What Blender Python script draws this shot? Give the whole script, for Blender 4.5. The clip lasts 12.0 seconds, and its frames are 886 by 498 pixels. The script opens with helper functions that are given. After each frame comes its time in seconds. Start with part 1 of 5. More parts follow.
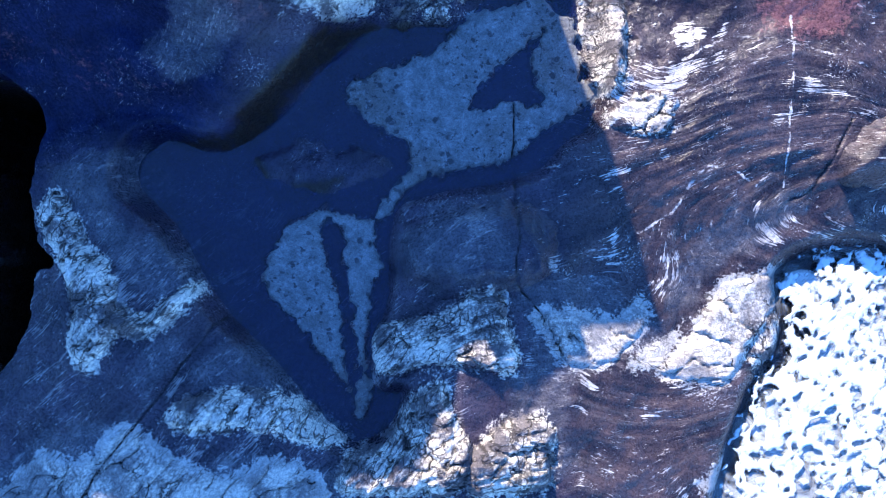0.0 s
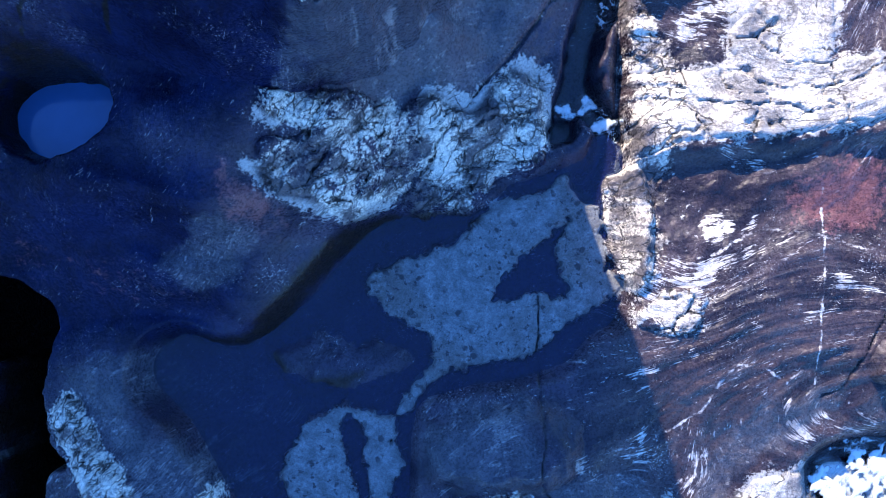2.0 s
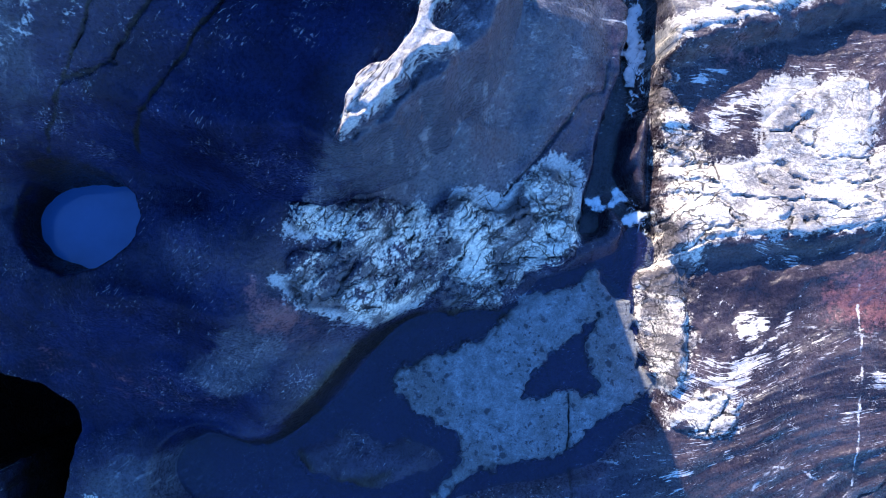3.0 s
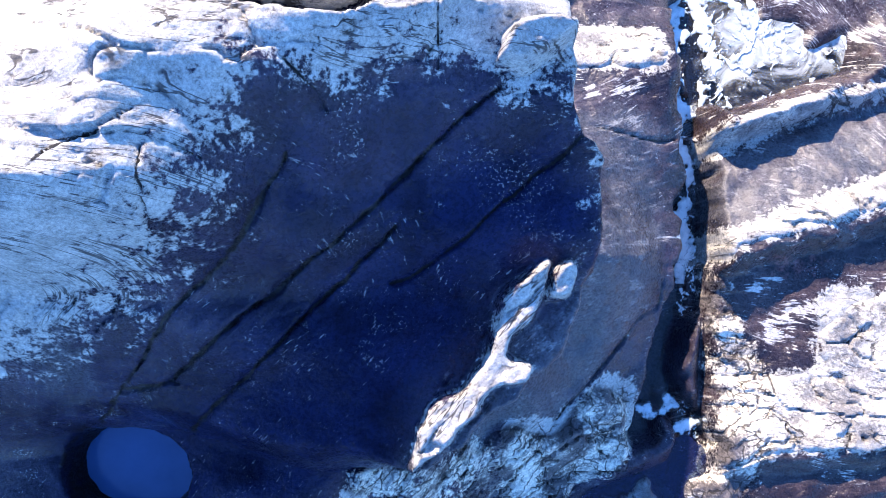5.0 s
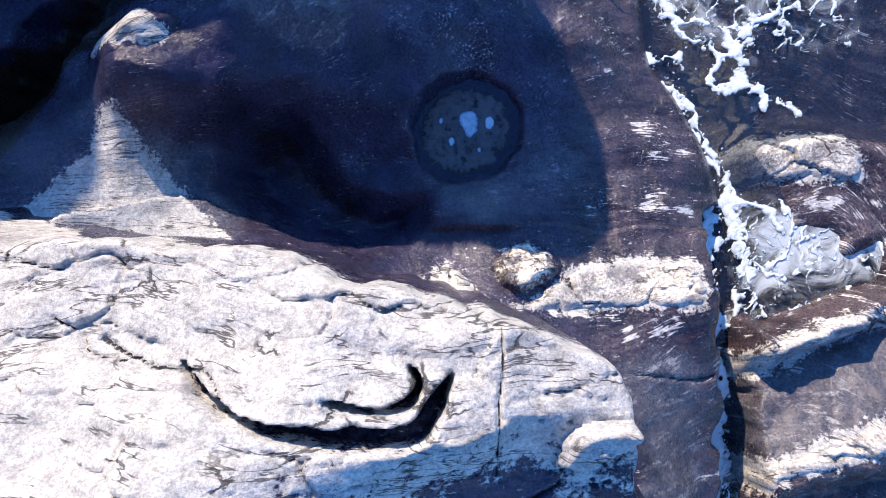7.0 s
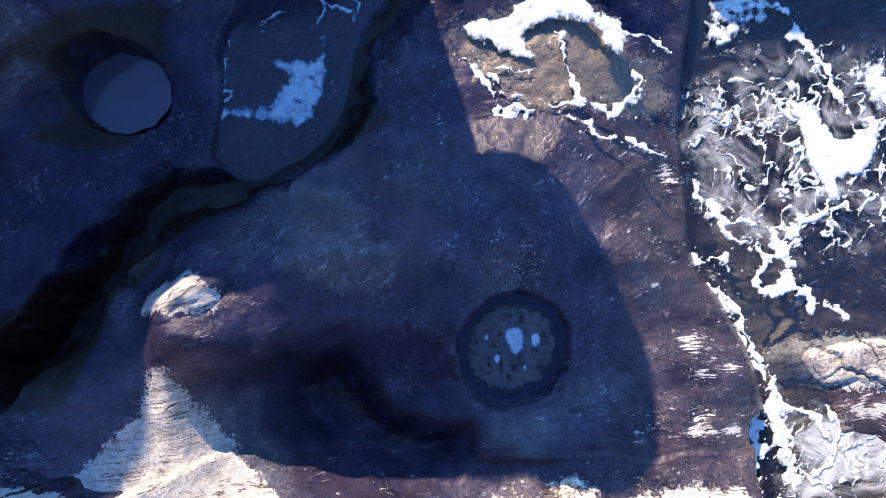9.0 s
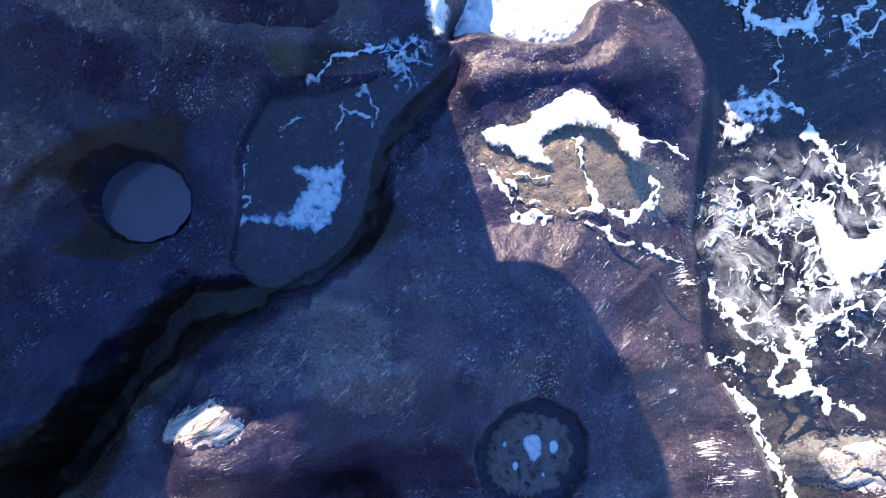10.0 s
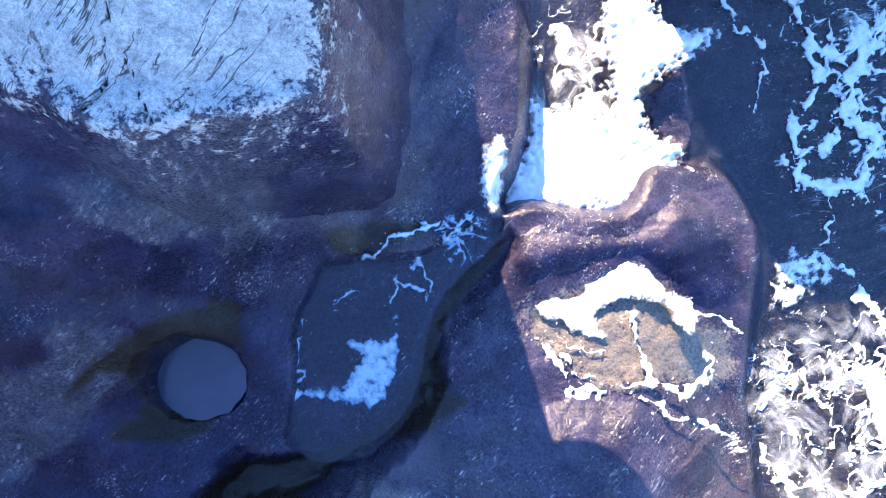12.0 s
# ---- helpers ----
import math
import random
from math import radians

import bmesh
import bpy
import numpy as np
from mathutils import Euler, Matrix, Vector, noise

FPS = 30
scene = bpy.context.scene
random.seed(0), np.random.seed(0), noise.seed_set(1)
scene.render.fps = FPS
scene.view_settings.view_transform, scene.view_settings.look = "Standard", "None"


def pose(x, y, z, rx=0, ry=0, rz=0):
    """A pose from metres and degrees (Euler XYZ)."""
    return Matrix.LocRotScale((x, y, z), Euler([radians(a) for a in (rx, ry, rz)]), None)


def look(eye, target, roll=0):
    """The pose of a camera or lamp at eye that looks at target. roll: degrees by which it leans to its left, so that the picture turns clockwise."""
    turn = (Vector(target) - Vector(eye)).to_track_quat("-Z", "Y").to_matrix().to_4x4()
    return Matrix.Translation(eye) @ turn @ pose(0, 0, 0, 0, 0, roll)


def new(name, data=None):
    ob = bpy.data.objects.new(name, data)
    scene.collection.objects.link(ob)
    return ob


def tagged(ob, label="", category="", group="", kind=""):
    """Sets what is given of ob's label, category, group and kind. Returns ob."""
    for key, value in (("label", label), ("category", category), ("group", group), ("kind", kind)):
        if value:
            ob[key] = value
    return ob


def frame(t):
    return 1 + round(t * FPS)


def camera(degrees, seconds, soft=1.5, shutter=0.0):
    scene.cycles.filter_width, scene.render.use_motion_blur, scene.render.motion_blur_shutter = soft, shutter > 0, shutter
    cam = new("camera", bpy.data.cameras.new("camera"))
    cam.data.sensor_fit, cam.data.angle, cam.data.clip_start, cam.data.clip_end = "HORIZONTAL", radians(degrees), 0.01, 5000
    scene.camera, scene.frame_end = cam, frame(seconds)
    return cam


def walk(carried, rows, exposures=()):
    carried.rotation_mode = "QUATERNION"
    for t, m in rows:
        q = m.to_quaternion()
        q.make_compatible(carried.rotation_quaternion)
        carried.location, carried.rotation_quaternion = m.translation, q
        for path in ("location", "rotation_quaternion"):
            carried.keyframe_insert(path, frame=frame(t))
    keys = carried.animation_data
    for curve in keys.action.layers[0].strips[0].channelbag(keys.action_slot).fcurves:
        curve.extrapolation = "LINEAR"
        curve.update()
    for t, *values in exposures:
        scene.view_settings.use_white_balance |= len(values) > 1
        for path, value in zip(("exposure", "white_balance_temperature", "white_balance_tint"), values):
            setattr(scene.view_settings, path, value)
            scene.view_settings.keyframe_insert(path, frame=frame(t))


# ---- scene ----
cam = camera(60.29, 12.0, soft=0.5)
PATH = [
    (0.00, pose(-0.000, 0.000, 20.260, 3.072, -0.528, 0.000)),
    (0.50, pose(-0.054, 1.105, 20.263, 3.381, -0.470, -0.013)),
    (1.00, pose(-0.220, 2.204, 20.226, 3.490, -0.465, -0.016)),
    (1.50, pose(-0.387, 3.424, 20.128, 3.594, -0.586, 0.012)),
    (2.00, pose(-0.605, 4.639, 20.074, 3.668, -0.659, 0.031)),
    (2.50, pose(-0.903, 5.737, 19.960, 3.879, -0.546, 0.070)),
    (3.00, pose(-1.243, 6.888, 19.878, 4.004, -0.504, 0.046)),
    (3.20, pose(-1.382, 7.363, 19.851, 4.042, -0.505, 0.091)),
    (4.80, pose(-2.267, 11.621, 19.848, 3.402, -0.402, -0.038)),
    (5.00, pose(-2.345, 12.148, 19.831, 3.400, -0.339, -0.102)),
    (5.50, pose(-2.524, 13.473, 19.804, 3.449, -0.362, -0.189)),
    (6.00, pose(-2.686, 14.790, 19.793, 3.507, -0.320, -0.278)),
    (6.50, pose(-2.856, 16.136, 19.804, 3.510, -0.349, -0.273)),
    (7.00, pose(-3.084, 17.453, 19.776, 3.526, -0.359, -0.258)),
    (7.20, pose(-3.180, 17.999, 19.767, 3.467, -0.306, -0.225)),
    (8.80, pose(-3.937, 22.210, 19.852, 2.950, -0.043, 0.014)),
    (9.00, pose(-4.030, 22.717, 19.883, 3.057, -0.025, 0.136)),
    (9.50, pose(-4.279, 23.944, 19.968, 3.340, -0.118, 0.170)),
    (10.00, pose(-4.538, 25.049, 20.062, 3.621, -0.244, 0.183)),
    (10.50, pose(-4.797, 26.051, 20.139, 3.802, -0.265, 0.223)),
    (11.00, pose(-5.150, 27.019, 20.221, 3.810, -0.145, 0.252)),
    (11.50, pose(-5.511, 28.060, 20.272, 3.793, -0.042, 0.256)),
    (12.00, pose(-5.801, 29.169, 20.322, 3.713, -0.091, 0.302)),
]
EXPOSURES = [
    (0.0, 1.65, 5550, 14), (3.0, 1.65, 5550, 14), (5.0, 1.8, 5950, 14), (6.4, 1.55, 5950, 13), (7.2, 1.08, 5950, 13), (8.8, 1.32, 6550, 15),
    (10.0, 1.88, 6850, 16), (11.0, 2.25, 6850, 16), (12.0, 2.6, 7050, 16),
]
walk(cam, PATH, EXPOSURES)

# ---- light ----
SUN_ELEVATION, SUN_WEST_OF_NORTH = 27.0, 20.5
world = bpy.data.worlds.new("sky")
scene.world = world
world.use_nodes = True
wn = world.node_tree
sky = wn.nodes.new("ShaderNodeTexSky")
sky.sky_type, sky.sun_disc = "NISHITA", False
sky.sun_elevation, sky.sun_rotation = radians(SUN_ELEVATION), radians(-SUN_WEST_OF_NORTH)
sky.ozone_density, sky.air_density, sky.dust_density = 10.0, 1.0, 0.0
wn.nodes["Background"].inputs["Strength"].default_value = 0.15
wn.links.new(sky.outputs[0], wn.nodes["Background"].inputs["Color"])

sun = new("sun", bpy.data.lights.new("sun", "SUN"))
sun.data.energy, sun.data.angle, sun.data.color = 3.7, radians(0.5), (1.0, 0.80, 0.57)
_e, _a = radians(SUN_ELEVATION), radians(SUN_WEST_OF_NORTH)
_to = Vector((-math.sin(_a) * math.cos(_e), math.cos(_a) * math.cos(_e), math.sin(_e)))
sun.matrix_world = look(_to * 60, (0, 0, 0))


# ---- fields over the plan ----
_rs = np.random.RandomState(7)
_perm = _rs.permutation(256)
_ang = _rs.rand(256) * 2 * np.pi
_gx, _gy = np.cos(_ang), np.sin(_ang)


def perlin(x, y, seed=0):
    xi, yi = np.floor(x).astype(np.int64), np.floor(y).astype(np.int64)
    xf, yf = x - xi, y - yi
    u, v = xf * xf * xf * (xf * (xf * 6 - 15) + 10), yf * yf * yf * (yf * (yf * 6 - 15) + 10)

    def g(i, j):
        h = _perm[(_perm[(xi + i + seed * 17) & 255] + yi + j + seed * 31) & 255]
        return _gx[h] * (xf - i) + _gy[h] * (yf - j)
    a, b = g(0, 0) + u * (g(1, 0) - g(0, 0)), g(0, 1) + u * (g(1, 1) - g(0, 1))
    return (a + v * (b - a)) * 1.5


def fbm(x, y, size, octaves=4, seed=0, gain=0.5):
    s, amp = np.zeros_like(x), 1.0
    for o in range(octaves):
        s += amp * perlin(x / size, y / size, seed + o * 3)
        size, amp = size / 2, amp * gain
    return s


def ridged(x, y, size, octaves=3, seed=0):
    s, amp = np.zeros_like(x), 1.0
    for o in range(octaves):
        s += amp * (1 - 2 * np.abs(perlin(x / size, y / size, seed + o * 5)))
        size, amp = size / 2, amp * 0.5
    return s


def blocks_of(u, v, seed=0, marked=False):
    """Broken blocks over a stretched plane: a height for each block, and how near its joint is."""
    iu, iv = np.floor(u).astype(np.int64), np.floor(v).astype(np.int64)
    best, second = np.full(u.shape, 9.0), np.full(u.shape, 9.0)
    val, mark = np.zeros(u.shape), np.zeros(u.shape, int)
    for i in (-1, 0, 1):
        for j in (-1, 0, 1):
            h = _perm[(_perm[(iu + i + seed) & 255] + iv + j) & 255]
            du, dv = iu + i + 0.15 + 0.7 * _perm[h] / 255 - u, iv + j + 0.15 + 0.7 * _perm[(h + 91) & 255] / 255 - v
            r = np.hypot(du, dv)
            lift = _perm[(h + 37) & 255] / 255 - 0.5 + 0.6 * (du * _gx[h] + dv * _gy[h])
            second = np.where(r < best, best, np.minimum(second, r))
            val, mark = np.where(r < best, lift, val), np.where(r < best, (iu + i) * 1000 + iv + j, mark)
            best = np.minimum(best, r)
    return (val, second - best, mark) if marked else (val, second - best)


def smooth(e0, e1, v):
    t = np.clip((v - e0) / (e1 - e0), 0, 1)
    return t * t * (3 - 2 * t)


def rounded(points, closed=True, steps=4):
    p = np.array(points, float)
    n, out = len(p), []
    for i in range(n if closed else n - 1):
        a, b, c, d = [p[(i + k) % n] if closed else p[min(max(i + k, 0), n - 1)] for k in (-1, 0, 1, 2)]
        for s in range(steps):
            t = s / steps
            out.append(0.5 * (2 * b + (c - a) * t + (2 * a - 5 * b + 4 * c - d) * t * t + (3 * b - a - 3 * c + d) * t ** 3))
    if not closed:
        out.append(p[-1])
    return np.array(out)


def inside(x, y, points, reach=1.5, closed=True):
    """Metres inside an outline (negative outside), or minus the distance from an open line; -reach where far off."""
    q = rounded(points, closed)
    d = np.full(x.shape, -float(reach))
    lo, hi = q.min(0) - reach, q.max(0) + reach
    sel = (x > lo[0]) & (x < hi[0]) & (y > lo[1]) & (y < hi[1])
    if not sel.any():
        return d
    px, py = x[sel], y[sel]
    best, odd = np.full(px.shape, 1e9), np.zeros(px.shape, bool)
    m = len(q) if closed else len(q) - 1
    for i in range(m):
        a, b = q[i], q[(i + 1) % len(q)]
        e = b - a
        L = max(e @ e, 1e-9)
        t = np.clip(((px - a[0]) * e[0] + (py - a[1]) * e[1]) / L, 0, 1)
        best = np.minimum(best, (px - a[0] - t * e[0]) ** 2 + (py - a[1] - t * e[1]) ** 2)
        if closed and abs(e[1]) > 1e-9:
            odd ^= ((a[1] > py) != (b[1] > py)) & (px < e[0] * (py - a[1]) / e[1] + a[0])
    r = np.sqrt(best)
    d[sel] = np.where(odd, r, -r) if closed else -r
    return np.maximum(d, -reach)


def table(x, y, xs, ys, rows):
    z = np.array(rows, float)
    fx, fy = np.interp(x, xs, np.arange(len(xs))), np.interp(y, ys, np.arange(len(ys)))
    i, j = np.minimum(fx.astype(int), len(xs) - 2), np.minimum(fy.astype(int), len(ys) - 2)
    u, v = fx - i, fy - j
    u, v = u * u * (3 - 2 * u) * 0.6 + u * 0.4, v * v * (3 - 2 * v) * 0.6 + v * 0.4
    return (z[j, i] * (1 - u) + z[j, i + 1] * u) * (1 - v) + (z[j + 1, i] * (1 - u) + z[j + 1, i + 1] * u) * v


# plan of the surface kinds, and of shade and sunlight put into their colours
PALE = []
PALE.append([(-4.07, 8.9), (-3.5, 9.03), (-2.87, 9.03), (-2.24, 9.16), (-1.48, 8.97), (-0.72, 9.29), (-0.21, 9.04), (0.42, 9.04), (1, 9.95), (1.96, 9.76), (2.01, 9.18), (2.2, 8.79), (2.13, 8.02), (1.68, 7.63), (0.93, 7.51), (0.67, 7.12), (0.29, 6.62), (-0.46, 6.68), (-0.96, 6.49), (-1.47, 6.93), (-2.1, 6.86), (-2.53, 6.42), (-3.22, 6.74), (-3.98, 6.86), (-4.23, 7.37), (-4.12, 7.87), (-3.49, 8.13), (-4, 8.38)])
PALE.append([(-1.58, -1.03), (-0.97, -0.76), (-0.16, -0.63), (0.52, -0.36), (0.79, -0.02), (1.54, -0.02), (1.74, -0.63), (2.01, -1.71), (1.74, -2.04), (0.79, -1.84), (-0.15, -1.84), (-0.96, -2.04), (-1.5, -1.91)])
PALE.append([(-9.65, 1.91), (-9.13, 2.45), (-8.58, 1.78), (-8.29, 1.11), (-7.62, 0.58), (-7.4, -0.35), (-6.8, -0.48), (-6.28, -0.09), (-5.55, 0.31), (-5.87, -0.35), (-6.65, -1.15), (-7.45, -1.15), (-7.83, -1.67), (-8.22, -2), (-8.82, -1.41), (-8.78, -0.62), (-9.07, 0.44), (-9.49, 1.11)])
PALE.append([(-6.42, -3.02), (-5.9, -2.49), (-4.97, -2.36), (-3.9, -2.36), (-3.1, -2.76), (-2.15, -3.49), (-2.22, -3.75), (-3.09, -3.68), (-3.89, -3.42), (-4.95, -3.35), (-6.02, -3.35)])
PALE.append([(-2.15, -3.95), (-1.49, -3.69), (-0.95, -3.16), (-0.42, -2.36), (0.25, -2.16), (0.52, -3.03), (0.92, -3.69), (0.78, -4.48), (0.12, -4.9), (-2.28, -4.89)])
PALE.append([(0.63, -3.95), (1.41, -3.19), (2.18, -2.93), (2.83, -3.19), (2.95, -4.08), (2.69, -4.85), (0.76, -4.84)])
PALE.append([(5.41, -2.01), (6.33, -1.05), (7.19, 0.32), (8.03, 0.46), (9.01, 0.67), (9.26, -0.09), (8.41, -0.78), (7.84, -1.74), (7.27, -2.42), (6.44, -2.36)])
PALE.append([(4.59, -1.77), (6.01, -0.93), (6.22, -0.86), (5.71, -1.91), (4.87, -1.98)])
PALE.append([(-10.05, -4.42), (-9.26, -3.75), (-8.31, -3.89), (-7.24, -3.08), (-6, -3.89), (-4.78, -4.3), (-3.97, -3.9), (-2.88, -4.3), (-3.14, -5.24), (-10.3, -5.22)])
PALE.append([(4.26, 8.25), (4.7, 10.11), (6.31, 10.38), (9.24, 10.53), (10.2, 10.53), (10.13, 8.92), (8.25, 8.52), (6.92, 8.45), (5.59, 8.38), (4.66, 8.12)])
PALE.append([(3.8, 13.2), (4.61, 13.75), (6.24, 14.3), (8.42, 14.73), (10.33, 15.02), (10.31, 14.46), (8.4, 14.18), (7.04, 13.76), (5.14, 13.34), (4.19, 12.79)])
PALE.append([(4.08, 4.34), (4.71, 4.88), (5.52, 5.02), (6.06, 4.61), (5.64, 3.8), (4.82, 3.67), (4.28, 3.93)])
PALE.append([(6.56, 11.11), (7.24, 11.89), (9.1, 12.29), (9.03, 10.33), (7.97, 10.07), (6.79, 10.07)])
PALE.append([(-3.39, 17.17), (-3.64, 17.54), (-2.89, 18.16), (-2.39, 17.78), (-2.15, 17.41), (-1.28, 17.28), (-0.52, 17.77), (0.11, 18.15), (0.86, 18.27), (2.61, 18.26), (2.85, 17.76), (2.71, 17.14), (1.21, 17.15), (-0.41, 17.03), (-1.65, 17.16), (-2.9, 17.04)])
PALE.append([(4.41, 21.14), (5.38, 21.48), (7.16, 21.55), (7.67, 20.33), (5.76, 20.33), (4.66, 20.19)])
PALE.append([(3.82, 15.59), (4.83, 16.39), (6.45, 16.92), (8.03, 17.26), (9, 17.39), (8.99, 17.05), (7.1, 16.52), (5.75, 15.99), (4.41, 15.46)])
PALE.append([(3.83, 13.48), (5.43, 14), (7.03, 14.66), (8.91, 15.18), (8.88, 14.52), (7.01, 13.87), (5.01, 13.35), (3.96, 13.16)])
PALE.append([(2.16, -0.63), (3.12, -0.36), (4.35, -0.63), (5.04, -0.09), (5.38, -0.63), (4.89, -1.45), (3.92, -1.99), (2.97, -1.72), (2.57, -1.18)])
PALE_CORES = []
PALE_CORES.append([(-4.24, 8.28), (-3.71, 8.92), (-3.28, 8.98), (-3.03, 8.44), (-3.56, 8.14), (-4.08, 8.14)])
PALE_CORES.append([(-3.29, 7.74), (-2.89, 8.28), (-2.22, 8.71), (-1.55, 9.12), (-1.34, 8.72), (-1.54, 8.28), (-2.22, 8.01), (-2.75, 7.74)])
PALE_CORES.append([(-4.63, 7.36), (-4.1, 7.5), (-3.56, 7.23), (-3.02, 7.07), (-2.21, 6.96), (-1.54, 7.36), (-1.38, 7.07), (-2.21, 6.53), (-3.01, 6.4), (-4.09, 6.8)])
PALE_CORES.append([(-1, 9.1), (-0.46, 9.47), (0.22, 9.4), (0.9, 9.92), (1.31, 10.29), (2.27, 10.16), (2.29, 9.54), (2.38, 8.72), (1.83, 8.04), (1.02, 7.64), (0.48, 7.23), (-0.87, 7.34), (-1, 8.17)])
PALE_LOW = []
PALE_LOW.append([(6.49, 11.83), (6.83, 12.25), (7.58, 12.36), (8.18, 11.98), (8.23, 11.43), (7.81, 10.95), (7.13, 10.88), (6.6, 11.22)])
PALE_LOW.append([(6.6, -5.05), (7.74, -3.69), (9.02, -2.59), (11.11, -1.9), (12.1, -2.59), (12, -5.33)])
SPECKLED = []
SPECKLED.append([(4.15, 12.86), (4.85, 11.59), (5.52, 10.34), (5.41, 8.82), (5.02, 7.19), (3.89, 7.19), (4.08, 9.65), (4.14, 11.04)])
SPECKLED.append([(4.01, 12.81), (4.7, 11.66), (4.98, 10.22), (4.63, 8.51), (4.82, 7.39), (4.98, 6), (4.56, 4.75), (4.01, 5.1), (3.64, 6.55), (3.56, 7.39), (4.04, 8.51), (4.1, 10.22)])
SPECKLED.append([(7.9, -0.78), (9.3, -0.65), (9.41, -1.75), (8.7, -2.44), (8.01, -2.3), (7.75, -1.48)])
GRAVEL = [(3.72, 7.8), (4.48, 7.8), (4.79, 6.51), (4.63, 5.43), (4.28, 4.69), (3.94, 4.96), (3.69, 5.7), (3.52, 6.51), (3.51, 7.32)]
GREY = []
GREY.append([(-4.02, 8.65), (-3.48, 9.14), (-2.27, 10.37), (-1.05, 11.62), (0.19, 12.63), (0.94, 13.52), (1.32, 14.03), (2.69, 14.03), (2.66, 12.38), (2.16, 11.5), (1.53, 10.88), (0.91, 10.01), (0.17, 9.27), (-0.8, 9.2), (-1.53, 8.65), (-2.26, 9.02), (-3.23, 9.01)])
GREY.append([(-9.76, 21.31), (-9.17, 20.84), (-8.7, 20.6), (-8.12, 20.13), (-7.53, 19.55), (-7.06, 18.97), (-7.17, 18.33), (-7.63, 18.39), (-8.33, 19.32), (-8.93, 20.25)])
GREY.append([(-8.7, 23.9), (-7.89, 24.02), (-6.62, 23.79), (-5.11, 23.79), (-4.99, 23.1), (-5.57, 22.63), (-6.61, 22.86), (-8.11, 23.2)])
GREY.append([(0.73, 16.02), (2.43, 16.25), (2.77, 15.41), (2.62, 14.33), (2.22, 12.67), (1.51, 12.79), (1.06, 14.34)])
GREY.append([(5.68, -0.09), (6.69, 1.58), (8.82, 2.57), (9.08, 1.59), (7.37, 0.61), (6.65, -0.37), (5.81, -0.92)])
GREY.append([(1.77, -1.87), (2.87, -1.74), (3.27, -2.56), (3.33, -3.91), (2.84, -4.72), (1.76, -3.37)])
GREY.append([(-0.99, 1.29), (-0.16, 1.98), (1.5, 2.26), (1.84, 1.56), (1.77, 0.46), (0.39, 0.18), (-0.71, 0.46)])
GREY.append([(2.04, 0.18), (3.83, 0.32), (5.2, -0.36), (5.88, -1.19), (4.5, -1.87), (3.12, -2.27), (2.17, -1.46)])
GREY.append([(-5.78, -1.69), (-4.99, -1.16), (-3.91, -1.29), (-2.83, -2.23), (-2.29, -3.02), (-3.36, -2.76), (-4.97, -2.49), (-5.9, -2.49)])
GREY.append([(-9.53, 2.45), (-8.48, 3.26), (-7.01, 3.4), (-6.46, 2.46), (-7.51, 1.78), (-5.9, 0.98), (-5.48, 0.18), (-6.8, -0.35), (-7.61, 0.45), (-8.71, 1.65)])
GREY.append([(-10.07, -3.89), (-8.46, -3.08), (-6.98, -2.54), (-7.14, -1.73), (-5.93, -0.64), (-6.04, -1.73), (-7.1, -3.35), (-6, -3.89), (-3.97, -3.9), (-2.06, -4.3), (-2.33, -5.24), (-10.43, -5.22)])
GREY.append([(-6.5, 5.59), (-5.22, 6.45), (-4.56, 6.12), (-4.97, 4.94), (-6.15, 4.84)])
GREY.append([(-3.05, 20.08), (-2.03, 20.09), (-1.13, 20.6), (-1.52, 19.33), (-2.03, 18.7), (-2.92, 19.2)])
GREY.append([(-1.57, 20.49), (-0.79, 20.75), (0.25, 20.87), (0.5, 20.48), (-1.58, 19.58), (-2.49, 18.8), (-2.75, 19.06)])
GREY.append([(-8.96, 23.44), (-8.45, 24.48), (-7.4, 25.27), (-5.8, 24.62), (-5.66, 23.2)])
GREY.append([(-15.81, 29.3), (-14.47, 27.64), (-13.36, 28.67), (-12.32, 28.16), (-13.16, 26.64), (-14.39, 25.63), (-15.63, 25.12)])
GREY.append([(-12.76, 31.11), (-11.07, 31.82), (-9.02, 32.88), (-7.18, 33), (-8.09, 31.83), (-9.89, 30.32), (-11.59, 30.2)])
GREY.append([(-8.77, 12.51), (-7.42, 12.15), (-7.72, 10.78), (-8.23, 10.33), (-8.75, 10.15)])
GREY.append([(3.67, 15.36), (5.15, 15.9), (8.38, 17.12), (9.34, 16.72), (8.28, 14.15), (5.09, 13.35), (4.04, 14.02)])
CRUST = []
CRUST.append([(-2.25, 5.16), (-1.56, 5.55), (-0.17, 6), (0.4, 6.56), (1.1, 7.13), (2.08, 7.27), (2.65, 7.77), (3.21, 7.42), (3.56, 6.71), (3.68, 5.44), (4.17, 4.96), (3.32, 4.33), (2.62, 3.91), (1.91, 3.29), (1.22, 3.11), (-0.17, 2.81), (-0.86, 2.4), (-1.06, 1.92), (-1.54, 1.79), (-1.27, 2.4), (-0.93, 2.81), (-0.65, 3.29), (-0.86, 3.77), (-1.55, 4.12), (-1.97, 4.53), (-2.22, 4.74)])
CRUST.append([(-2.78, 2.03), (-2.43, 1.89), (-1.72, 1.82), (-1.51, 1.6), (-1.51, 1.04), (-1.29, 0.68), (-1.57, 0.19), (-1.64, -0.65), (-1.77, -1.49), (-1.56, -2.33), (-1.7, -2.95), (-1.9, -3.23), (-2.12, -2.6), (-2.33, -2.19), (-2.96, -1.49), (-3.53, -0.79), (-4.24, -0.09), (-4.28, 0.61), (-3.91, 1.32), (-3.7, 1.6)])
BARE = []
